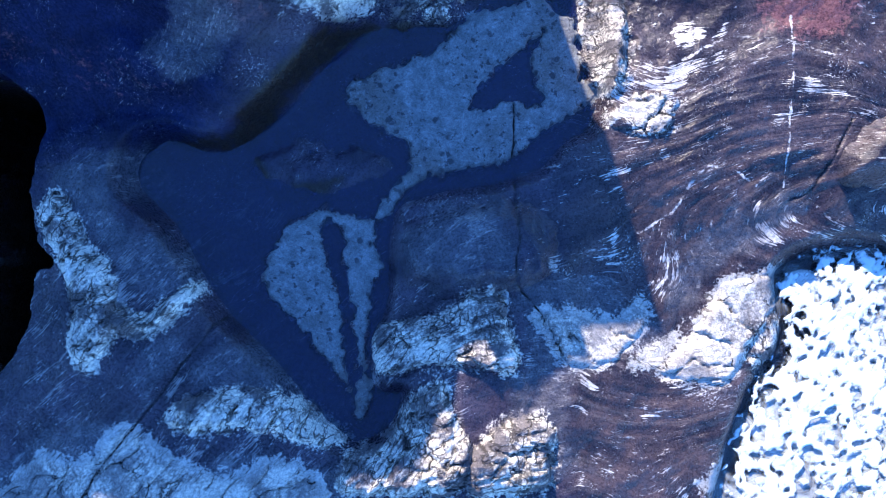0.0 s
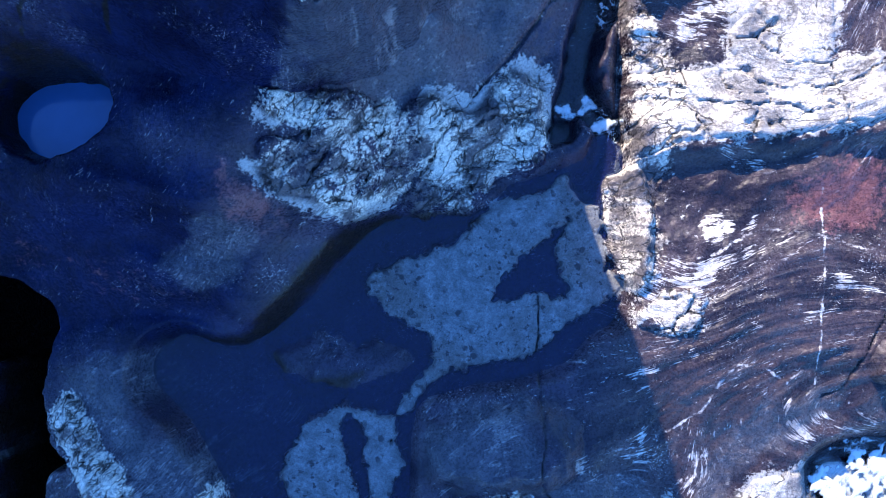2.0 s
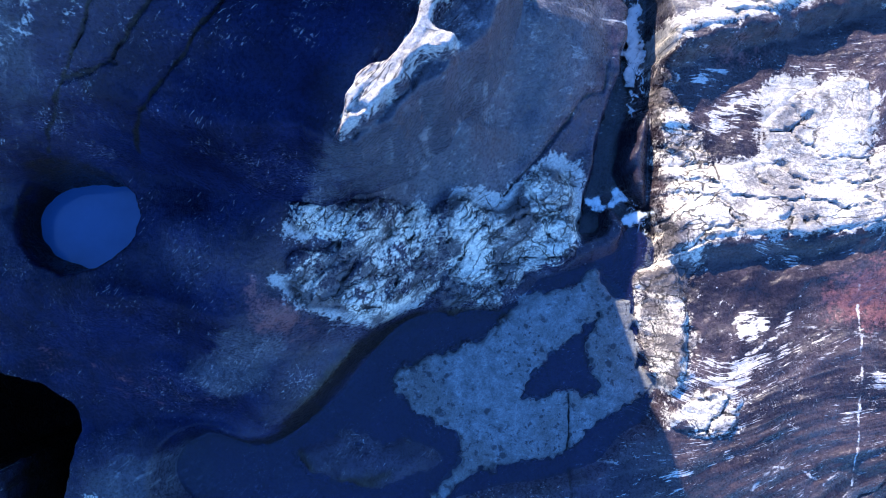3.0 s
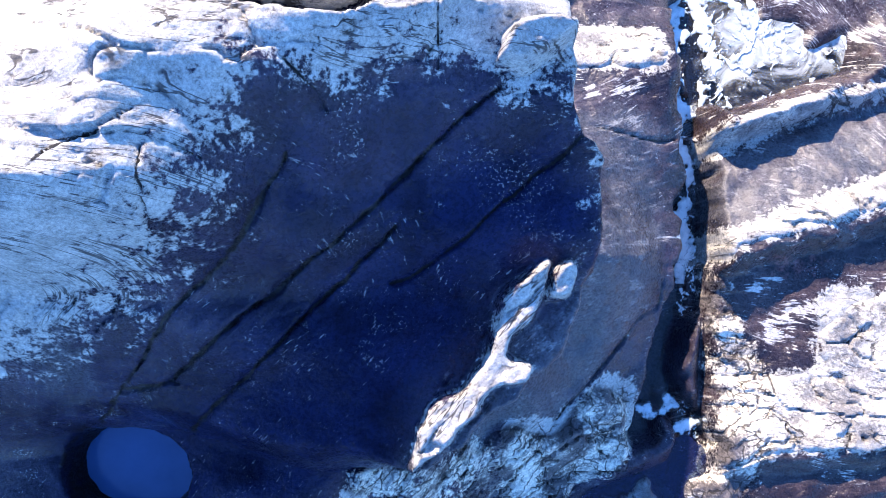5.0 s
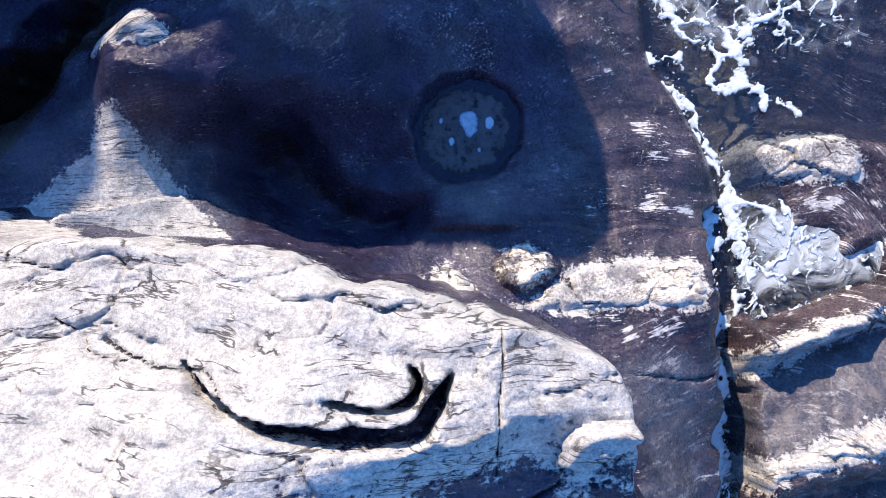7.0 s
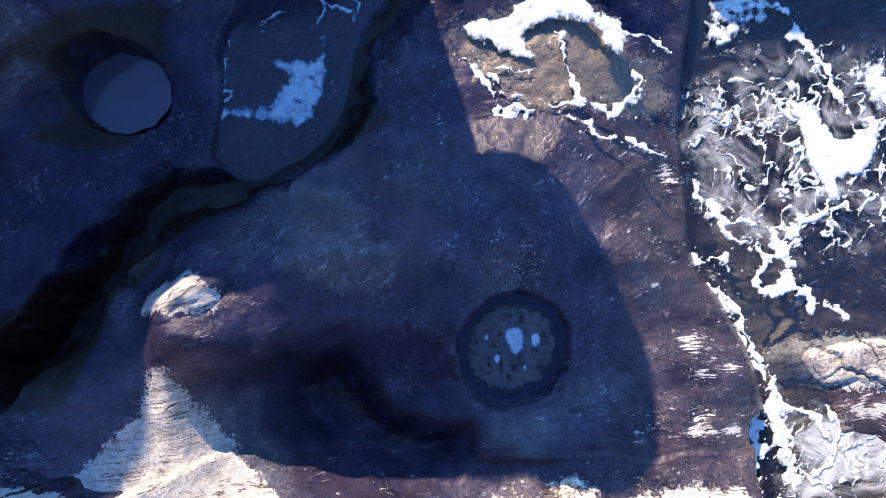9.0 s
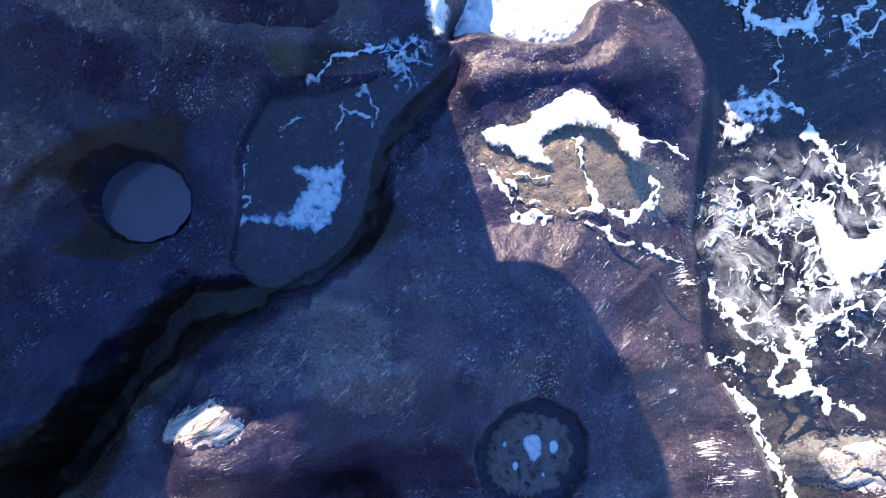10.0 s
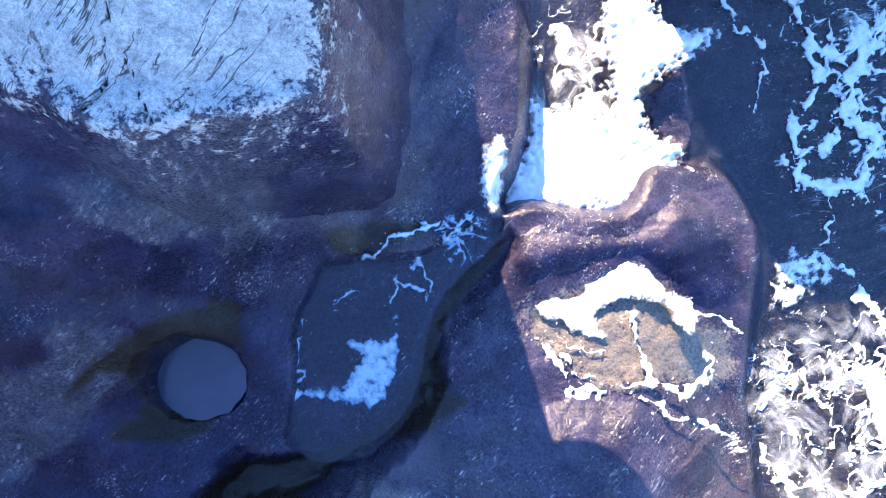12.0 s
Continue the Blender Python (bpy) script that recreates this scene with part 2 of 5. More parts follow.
BARE.append([(1.05, 4.54), (1.83, 4.76), (2.62, 4.69), (2.53, 5.34), (2.41, 5.92), (2.73, 6.51), (2.2, 6.1), (1.7, 5.75), (1.29, 5.31), (0.86, 4.79)])
BARE.append([(-2.85, 1.6), (-2.36, 1.6), (-2.28, 0.75), (-2.06, -0.65), (-1.91, -1.91), (-2.05, -2.6), (-2.26, -1.77), (-2.34, -0.65), (-2.7, 0.61)])
# brown-black growth, and the gloom of the chasm painted with it
ALGAE_SHADE = []
ALGAE_SHADE.append([(-6.49, 3.74), (-5.23, 3.74), (-4.58, 4.34), (-3.79, 5.27), (-3.13, 5.92), (-2.33, 6.45), (-1.53, 6.69), (0.36, 6.69), (0.36, 6.46), (-1.53, 6.28), (-2.33, 6.01), (-2.99, 5.51), (-3.78, 4.6), (-4.44, 3.81), (-5.09, 3.52), (-6.28, 3.52)])
ALGAE_SHADE.append([(-7.56, 21.34), (-6.43, 21.47), (-5.41, 20.31), (-4.14, 19.67), (-4.39, 19.17), (-5.15, 18.92), (-6.16, 19.56), (-7.17, 20.19)])
ALGAE_SHADE.append([(-13.83, 20.42), (-13.88, 21.85), (-12.36, 23.15), (-11.42, 24.46), (-10.85, 25.18), (-10.19, 25.35), (-9.27, 25.38), (-8.22, 25.65), (-7.43, 26.05), (-6.78, 26.72), (-6.39, 27.79), (-5.73, 29.28), (-4.53, 30.51), (-4.4, 30.24), (-5.33, 29.14), (-5.86, 28.06), (-5.72, 27.12), (-5.25, 26.72), (-6.24, 26.05), (-7.43, 25.65), (-8.34, 25.12), (-9.51, 24.07), (-10.27, 23.02), (-11.16, 22.25), (-11.5, 20.43)])
ALGAE_SHADE.append([(-13.77, 27.03), (-12.41, 28.37), (-10.54, 29.12), (-10.45, 27.91), (-10.66, 28.18), (-11.46, 28.2), (-12.26, 27.84), (-12.48, 27.1), (-12.09, 26.57), (-11.15, 26.44), (-11.54, 25.91), (-13.14, 26.04), (-12.49, 26.7), (-12.79, 27.63)])
ALGAE_SHADE.append([(-8.39, 30.61), (-7.72, 30.88), (-6.37, 30.96), (-6.1, 30.76), (-7.45, 30.21), (-8.12, 30.14)])
ALGAE_SHADE.append([(-4.86, 3.66), (-4.38, 3.25), (-3.96, 2.58), (-2.34, 2.85), (-3.02, 2.31), (-3.96, 2.24), (-4.51, 2.85)])
RUST = []
RUST.append([(-4.95, 6.87), (-4.66, 7.24), (-4.06, 7), (-3.93, 6.51), (-4.28, 6.21), (-4.76, 6.27)])
RUST.append([(8.24, 7.46), (10.29, 8.14), (10.22, 6.4), (8.34, 6.4)])
RUST.append([(5.61, 12.95), (6.54, 13.08), (6.39, 12.55), (5.73, 12.55)])
RUST.append([(-10.9, 6.08), (-9.65, 5.95), (-7.77, 5.58), (-6.14, 4.96), (-5.88, 4.4), (-7.74, 4.53), (-9.63, 5.27), (-10.88, 5.52)])
SAND = []
SAND.append([(3.45, 25.42), (4.03, 25.13), (4.74, 24.55), (5.3, 23.68), (5.27, 22.23), (5.15, 20.52), (5.91, 19.38), (6.32, 18.54), (4.6, 18.53), (4.21, 20.51), (3.66, 21.51), (3.26, 23.38)])
SAND.append([(-1.09, 28.37), (0.03, 28.51), (1.28, 28.1), (0.16, 27.33), (-0.96, 27.53)])
SAND.append([(4.56, 20.09), (5.85, 19.21), (7.27, 18.26), (6.51, 17.33), (4.92, 17.48), (4.66, 18.49)])
CRACKS = []
CRACKS.append([(-4.56, -0.09), (-5.1, -0.64), (-5.91, -1.59), (-6.44, -2.41), (-7.1, -3.22), (-7.89, -4.29), (-8.41, -5.09)])
CRACKS.append([(1.97, 4.69), (1.94, 2.99), (2, 1.3), (1.95, 0.19), (2.61, -0.64), (3.16, -1.75)])
CRACKS.append([(2.73, 12.45), (2.66, 11.85), (2.13, 11.58), (1.6, 10.85), (1.07, 10.19), (0.28, 9.33)])
CRACKS.append([(0.95, 15.79), (1.87, 15.66), (2.48, 15.58), (3.03, 15.66)])
CRACKS.append([(-7.69, 16.87), (-6.79, 16.53), (-6.11, 16.53), (-5.76, 16.19)])
CRACKS.append([(-12.23, 18.86), (-11.2, 19.17), (-10.88, 19.07)])
CRACKS.append([(-10.39, 33.47), (-10.36, 32.64), (-10.19, 32.14), (-10.01, 31.61)])
CRACKS.append([(10.24, 4.23), (10.01, 3.67), (9.42, 2.55), (8.86, 2.27)])
CRACKS.append([(-10.54, 32.78), (-10.69, 32.28), (-10.91, 31.95), (-11.15, 31.74)])
FLANK_CRACKS = []
FLANK_CRACKS.append([(-8.68, 9.61), (-7.25, 10.81), (-5.97, 12.16), (-5.15, 12.76), (-4.77, 13.35), (-4.37, 14)])
FLANK_CRACKS.append([(-7.43, 10.61), (-6.53, 10.82), (-5.35, 11.76), (-4.53, 12.4), (-3.75, 12.96), (-2.95, 13.75), (-2.16, 14.48), (-1.49, 14.99)])
FLANK_CRACKS.append([(-6.78, 9.66), (-5.3, 10.92), (-4.42, 11.76), (-3.76, 12.4), (-2.96, 13.14)])
FLANK_CRACKS.append([(-3.05, 12.28), (-2.15, 12.81), (-1.33, 13.54), (-0.83, 13.96), (-0.21, 14.46)])
FLANK_CRACKS.append([(-4.22, 15.05), (-3.96, 14.76), (-3.79, 14.54)])
FLANK_CRACKS.append([(-7.52, 10.61), (-7.01, 10.72), (-6.46, 10.73)])
FLANK_CRACKS.append([(-2.25, 17.11), (-2.29, 16.62), (-2.34, 16.22), (-2.33, 15.73), (-2.37, 15.17)])
FLANK_CRACKS.append([(-6.83, 13.55), (-6.71, 13.76), (-6.45, 13.91), (-6.16, 14.05), (-5.88, 14.28)])
FLANK_CRACKS.append([(-10.29, 18.36), (-9.69, 18.19), (-9.09, 17.96), (-8.44, 17.86)])
FLANK_CRACKS.append([(-8.43, 17.19), (-8.06, 16.97), (-7.76, 16.71), (-7.28, 16.61)])
FLANK_CRACKS.append([(-5.79, 13.9), (-5.79, 13.5), (-5.86, 13.16), (-5.84, 12.92)])
BANDS = []
BANDS.append([(-6.43, 16.63), (-5.8, 16.2), (-5.22, 15.96), (-4.36, 15.89), (-3.53, 15.88), (-3.24, 16.15), (-2.95, 16.5), (-2.89, 16.36), (-3.12, 15.82), (-3.46, 15.63), (-4.29, 15.63), (-5.08, 15.79), (-5.66, 16), (-6.17, 16.27)])
BANDS.append([(-4.54, 16.18), (-4.07, 16.1), (-3.64, 16.13), (-3.38, 16.33), (-3.48, 16.58), (-3.29, 16.4), (-3.33, 16.18), (-3.55, 16.03), (-4.07, 16.02)])
VEINS = []
VEINS.append([(8.87, 7.32), (8.83, 5.76), (8.72, 4.35), (8.65, 2.53)])
VEINS.append([(5.04, 1.41), (5.87, 1.96), (6.29, 2.65), (6.71, 3.07)])
VEINS.append([(6.71, 3.07), (7.4, 2.93), (7.94, 2.58)])
VEINS.append([(6.07, 5.65), (7.33, 6.28), (8.72, 6.15), (10.52, 5.59)])
FLANK = [(-4.25, 15.1), (-3.75, 14.9), (-3.2, 15.1), (-2.38, 15.3), (-1.64, 15.3), (-1.3, 14.9), (-0.61, 15.1), (0, 14), (0.2, 13.2), (0.1, 12.4), (-0.31, 12.62), (-1.06, 12.46), (-1.39, 12.13), (-1.56, 11.22), (-2.51, 10.49), (-2.71, 9.42), (-3.52, 8.09), (-7.02, 7.24), (-10.56, 6.51), (-13.9, 6.9), (-10.9, 9.9), (-9.4, 10.8), (-7.4, 11.8), (-6.0, 12.5), (-5.5, 13.1), (-5.25, 13.8), (-4.8, 14.7)]
FLANK_WEST = [(-9, 10.03), (-8.36, 10.26), (-7.57, 10.91), (-7.1, 11.47), (-6.54, 11.8), (-6.5, 9.7), (-8.33, 9.47), (-8.97, 9.39)]
LUMP = [(-2.0, 18.1), (-1.5, 18.6), (-0.9, 18.6), (-0.4, 18.2), (-0.6, 17.8), (-1.2, 17.5), (-1.7, 17.7)]
# outlines of shaded rock, darkened in its base colour down to SHADE_SLAB
SHADE_DARK = []
SHADE_DARK.append([(-10.16, 7.52), (-8.27, 7.42), (-6.38, 7.74), (-5.11, 7.74), (-3.85, 8.49), (-3.01, 9.57), (-2.17, 11.2), (-1.52, 12.53), (-3.28, 13.86), (-6.56, 14.29), (-10.45, 13.82)])
SHADE_DARK.append([(-11.23, 7.67), (-5.35, 7.56), (-5.06, 6.01), (-4.91, 4.22), (-6.16, 3.47), (-9.04, 3.22), (-11.01, 2.22)])
SHADE_DARK.append([(-11.43, 6.23), (-5.4, 6.24), (-4.82, 3.88), (-6.46, 3.87), (-7.27, 3.46), (-8.76, 3.32), (-9.96, 2.49), (-11.31, 2.49)])
SHADE_DARK.append([(-10.93, 23.35), (-7.66, 23.21), (-4.89, 23.98), (-3.38, 22.56), (-3.38, 20.91), (-3.01, 19.53), (-3.39, 18.28), (-5.37, 18.04), (-6.86, 18.67), (-7.88, 20.42), (-9.14, 21.69), (-10.78, 22.33)])
WET_BROW_SHADE = [(-4.26, 29.99), (-2.91, 30.41), (-1.55, 30.66), (-0.2, 30.56), (1.16, 30.84), (1.83, 30.15), (1.61, 28.99), (0.45, 28.62), (-0.48, 29.39), (-1.29, 29.94), (-2.64, 29.7), (-4.06, 29.38)]
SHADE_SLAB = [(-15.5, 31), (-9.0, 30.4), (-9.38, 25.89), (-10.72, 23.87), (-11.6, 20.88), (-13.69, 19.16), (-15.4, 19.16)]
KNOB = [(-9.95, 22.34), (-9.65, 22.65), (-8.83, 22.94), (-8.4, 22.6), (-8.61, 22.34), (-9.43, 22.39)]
SURF = []
SURF.append([(9.43, 0.2), (10.63, 1.22), (12.68, 1.22), (12.45, -5.53), (6.55, -5.52), (8.03, -3.54), (9.08, -1.97), (8.21, -1.83), (9.71, -0.24)])
SURF.append([(1.79, 27.21), (1.95, 27.75), (2.51, 28.28), (3.23, 28.19), (3.73, 27.69), (4.59, 27.29), (4.72, 26.71), (4.06, 26.49), (3.19, 26.27), (2.32, 25.9), (2.06, 25.76), (1.93, 26.55)])
SURF.append([(4.2, 19.42), (5.02, 20.01), (6.78, 20.31), (9.24, 20.32), (9.15, 17.79), (6.7, 17.5), (4.64, 16.33), (4.09, 16.25)])
SURF.append([(-4.78, 31.38), (-4.27, 33.13), (-3.54, 35.81), (-0.9, 36.42), (-0.78, 34.48), (-0.51, 32.86), (1.38, 32.87), (-0.96, 31.25), (-3.55, 31.24)])
SURF.append([(2.2, 24.8), (2.3, 28), (3.6, 29.2), (7.5, 29), (8, 24), (5.5, 23.2), (3.4, 23.6)])
CRESTS = []
CRESTS.append([(3.62, 12.48), (4.02, 12.69), (5.1, 13.24), (6.99, 13.65), (9.27, 14.35), (11.07, 14.84)])
CRESTS.append([(3.57, 8.11), (4.43, 8.24), (5.55, 8.35), (6.87, 8.44), (9.1, 8.65), (10.86, 8.85)])
CRESTS.append([(3.02, 15.44), (3.69, 15.77), (4.75, 16.23), (6.34, 16.75), (7.91, 17.01), (9.67, 17.41)])
CRESTS.append([(3.88, 15.85), (5.25, 16.38), (6.63, 16.78), (7.58, 17.45), (9.4, 17.99)])
SPUR = [(-2.74, 9.46), (-2.68, 9.87), (-2.5, 10.39), (-1.9, 10.8), (-1.55, 11.33), (-1.36, 12.07), (-1.02, 12.4), (-0.79, 12.59), (-0.68, 12.6), (-0.8, 12.03), (-0.94, 11.73), (-1.28, 11.49), (-1.3, 11.18), (-0.91, 11.07), (-1.03, 10.82), (-1.49, 10.76), (-1.78, 10.35), (-2.11, 9.95), (-2.4, 9.77)]
CLUMP = [(-1.67, 15.21), (-1.43, 15.69), (-0.94, 15.84), (-0.47, 15.79), (-0.35, 15.62), (-0.86, 15.36), (-1.18, 15.1), (-1.52, 15.14)]
SPUR_LOBE = [(-0.66, 12.14), (-0.59, 12.48), (-0.41, 12.63), (-0.26, 12.48), (-0.29, 12.14), (-0.5, 12.09)]
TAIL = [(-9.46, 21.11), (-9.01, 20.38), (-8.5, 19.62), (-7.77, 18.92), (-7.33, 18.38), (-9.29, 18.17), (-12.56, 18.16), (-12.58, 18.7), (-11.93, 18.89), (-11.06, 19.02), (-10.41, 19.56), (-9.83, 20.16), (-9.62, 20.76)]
POOL_ZONE = [(-7.56, 3.31), (-6.72, 3.89), (-5.29, 3.6), (-3.88, 4.62), (-3.04, 5.63), (-1.9, 6.66), (0.41, 6.81), (1.42, 7.4), (2.72, 8), (3.89, 8.3), (4.13, 4.49), (3.27, 3.62), (2.26, 2.75), (-0.17, 2.32), (-1.02, 1.89), (-1.15, -0.09), (-1.5, -1.22), (-1.42, -2.33), (-0.72, -2.47), (-1.14, -3.44), (-2.11, -3.86), (-2.96, -3.16), (-4.09, -1.77), (-5.23, -0.65), (-5.8, 0.19), (-6.67, 1.6), (-7.54, 2.46)]
HOLE_WEST = [(-8.62 + 1.38 * math.cos(i * math.pi / 6), 8.58 + 1.06 * math.sin(i * math.pi / 6)) for i in range(12)]
PIT_WEST = [(-12.98, 5.35), (-11.42, 5.22), (-10.38, 5.03), (-9.72, 4.58), (-9.63, 4.07), (-10.05, 3.18), (-11.33, 3.05), (-12.86, 2.93)]
PIT_SOUTH_WEST = [(-11.32, 4.67), (-9.97, 4.6), (-9.62, 4.26), (-9.67, 3.71), (-9.91, 2.75), (-9.84, 1.26), (-9.38, 0.65), (-9.84, 0.45), (-10.06, -1.16), (-11.11, -1.82)]
ROUND_POOL = [(-3.54, 21.3), (-3.41, 21.83), (-2.95, 22.3), (-2.35, 22.47), (-1.68, 22.3), (-1.29, 21.71), (-1.36, 21.05), (-1.82, 20.45), (-2.62, 20.26), (-3.28, 20.52)]
POTHOLE = [(-12.35, 27.37), (-11.99, 27.9), (-11.39, 28.11), (-10.78, 27.84), (-10.56, 27.31), (-10.76, 26.78), (-11.35, 26.53), (-12.03, 26.7)]
LONG_POOL = [(-9.3, 25.85), (-9.28, 26.2), (-9.2, 27), (-9.18, 28.49), (-8.87, 29.25), (-8.61, 29.87), (-7.93, 29.98), (-6.98, 30.04), (-6.16, 30.18), (-5.76, 30.43), (-4.67, 30.93), (-4.53, 30.79), (-5.62, 29.74), (-6.15, 29.05), (-6.42, 28.1), (-6.61, 27.01), (-7.07, 26.33), (-7.73, 25.86), (-8.53, 25.5)]
BASIN = [(-8.02, 20.49), (-7.13, 21.4), (-5.97, 21.27), (-5.19, 20.35), (-4.16, 19.96), (-3.26, 19.83), (-3.2, 19.06), (-3.9, 18.42), (-5.18, 18.17), (-6.72, 18.69), (-7.62, 19.46)]
HOLLOW = [(-3.89, 29.05), (-2.49, 29.61), (-1.23, 29.97), (-0.54, 29.76), (0.57, 28.79), (1.53, 28.38), (1.65, 27.27), (0.95, 26.85), (-0.43, 27.12), (-1.82, 26.84), (-3.06, 27.66), (-3.82, 28.35)]
GULLY = [(3.69, 19.26), (3.58, 17.54), (3.8, 15.69), (3.8, 14.28), (3.71, 12.88), (3.34, 11.63), (2.9, 10.26), (2.6, 8.9)]
CHANNEL = [(3.91, 15.28), (3.73, 13.57), (3.56, 12.15), (3.11, 10.75), (3.2, 9.6), (3.7, 8.8), (3.6, 8.2), (3.4, 7.5)]
CHASM = [(-13.3, 20.91), (-12.17, 22.47), (-11.15, 23.79), (-10.44, 24.78), (-9.18, 25.05), (-7.86, 25.59), (-6.93, 26.26), (-6.34, 27.68), (-5.75, 28.98), (-4.67, 30.22)]
SHORE = [(4.0, 8.0), (4.0, 15.5), (3.9, 17.4), (4.1, 19.3), (3.7, 20.8), (2.9, 22.4), (2.2, 23.6), (2.1, 25.6), (2.0, 27.2), (2.2, 29.0),
         (2.3, 31.0), (1.2, 32.6), (-0.6, 32.6), (-1.5, 31.4), (-3.6, 31.6), (-4.4, 31.5), (-3.8, 33.0), (-3.7, 36.0), (-3.5, 60.0),
         (60, 60), (60, 22.0), (30, 21.8), (16, 21.6), (11, 21.4), (9.3, 21.4)] + [(8.23, 21.38), (6.98, 21.57), (5.83, 21.48), (4.97, 21.1), (5.44, 20.31), (5.7, 19.45), (5.75, 19.03), (6.75, 18.95), (7.15, 18.45), (8.13, 18.73), (8.09, 17.67), (7.11, 17.33), (5.97, 16.91), (4.97, 16.5), (4.26, 16.15)]
COVE = [(8.6, 0.4), (9.4, 1.0), (10.4, 1.2), (12.5, 1.0), (14.5, 0.0), (15.0, -9.0), (6.6, -9.0), (7.2, -4.5), (8.0, -2.4), (8.8, -1.2)]

SX = [-60, -14, -10, -7.5, -5, -3, -1, 1, 2.8, 4.5, 12, 60]
SOUTH = [
    [3, 2, 2, 2, 2, 1.8, 1.6, 1.6, 1.4, 1.2, 0.8, 0.3],
    [3, 2, 2, 2.2, 2, 1.8, 1.6, 2.2, 1.7, 1.3, 0.8, 0.3],
    [3, 1.8, 1.5, 2.2, 1.7, 1.3, 1.5, 1.7, 1.6, 1.2, 0.85, 0.3],
    [4, 1.6, 1.8, 2.2, 2.1, 1.5, 1.2, 1.2, 1.4, 1.9, 1.7, 0.3],
    [5, 2.4, 2.6, 3.4, 3.2, 2.2, 1.2, 1.15, 1.3, 1.8, 1.8, 0.3],
    [6, 3.6, 3.9, 4.9, 4.8, 3.7, 1.7, 1.2, 1.1, 1.5, 1.8, 0.3],
    [7, 4.2, 4.0, 4.6, 5.4, 4.4, 2.9, 2.2, 1.5, 1.5, 2.2, 0.3],
    [8, 6, 6, 6, 6, 5.6, 4.4, 3.1, 1.8, 1.6, 2.3, 0.3],
]
SY = [-8, -3, 0, 4, 5.5, 7, 9, 11]
MID = [
    [8, 6, 6, 6, 6, 5.6, 4.4, 3.1, 1.8, 1.6, 2.3, 0.3],
    [8, 6, 6, 6, 6, 6, 5.2, 4.6, 2.7, 1.8, 2.2, 0.3],
    [8, 6, 6, 6, 6, 5.5, 5, 3.9, 2.8, 1.7, 2.1, 0.3],
    [8, 6, 6, 6, 5, 4, 3.4, 3.1, 3.1, 0.9, 1.1, 0.2],
    [8, 5.5, 6.2, 4.4, 3.0, 2.8, 2.8, 2.5, 2.1, 0.7, 0.75, 0],
]
MY = [11, 13, 15, 17, 19]
NX = [-60, -14, -12, -10.5, -9, -7.5, -6, -4, -2, 0, 2, 4.6, 12, 60]
NORTH = [
    [8, 5.5, 5.6, 5.6, 5.0, 4.0, 3.2, 2.8, 3.0, 2.5, 2.2, 0.7, 0.75, 0],
    [8, 4.5, 4.4, 5.0, 5.0, 3.6, 2.6, 2.2, 2.3, 2.1, 1.9, 0.7, 0.8, 0],
    [7, 3.2, 3.0, 4.0, 5.8, 5.0, 4.1, 2.8, 2.1, 2.0, 1.5, 0.6, 0.7, 0],
    [7, 3.0, 3.1, 3.4, 5.0, 5.2, 4.4, 3.2, 2.5, 2.2, 1.3, 0.5, 0.5, 0],
    [7, 3.0, 2.7, 2.2, 2.6, 3.6, 3.2, 2.9, 2.5, 1.9, 1.1, 0.3, 0.3, 0],
    [8, 3.8, 2.7, 2.25, 2.2, 2.3, 2.2, 2.1, 1.9, 1.6, 0.9, 0.3, 0.2, 0],
]
NY = [19, 20.5, 22, 23.5, 25, 26.5]
FAR = [
    [8, 3.8, 2.7, 2.25, 2.2, 2.3, 2.2, 2.1, 1.9, 1.6, 0.9, 0.3, 0.2, 0],
    [9, 5.6, 4.6, 2.9, 2.3, 2.2, 2.1, 2.0, 1.9, 1.6, 1.2, 0.1, 0.1, 0],
    [9, 7.0, 6.4, 5.7, 4.2, 2.8, 2.3, 2.2, 2.1, 1.9, 1.2, 0.1, 0.1, 0],
    [10, 8.0, 8.0, 8.0, 7.0, 5.0, 3.4, 2.5, 1.4, 0.8, 0.6, 0.1, 0.1, 0],
    [12, 9.0, 9.0, 9.0, 8.5, 6.0, 4.0, 2.0, 0.6, 0.2, 0.1, 0.1, 0.1, 0],
]
FY = [26.5, 29, 31, 34, 45]


def strata(x, y):
    """A slow coordinate across the folded beds of the rock."""
    onhead = smooth(12.0, 15.0, y) * smooth(23, 18.5, y)
    west = 0.85 * (1 - onhead) - 0.18 * onhead
    t = np.log1p(np.exp(-(x - 0.2) / 0.6)) * 0.6
    fold = (0.5 + 0.4 * smooth(3, 6, x)) * fbm(x, y, 4.6, 2, 21, 0.35) + 0.9 * np.clip(x - 3.5, 0, 9) * perlin(x / 7.0, y / 4.5, 215) + 0.07 * fbm(x, y, 1.2, 2, 25)
    return y + west * t - 0.14 * x + fold


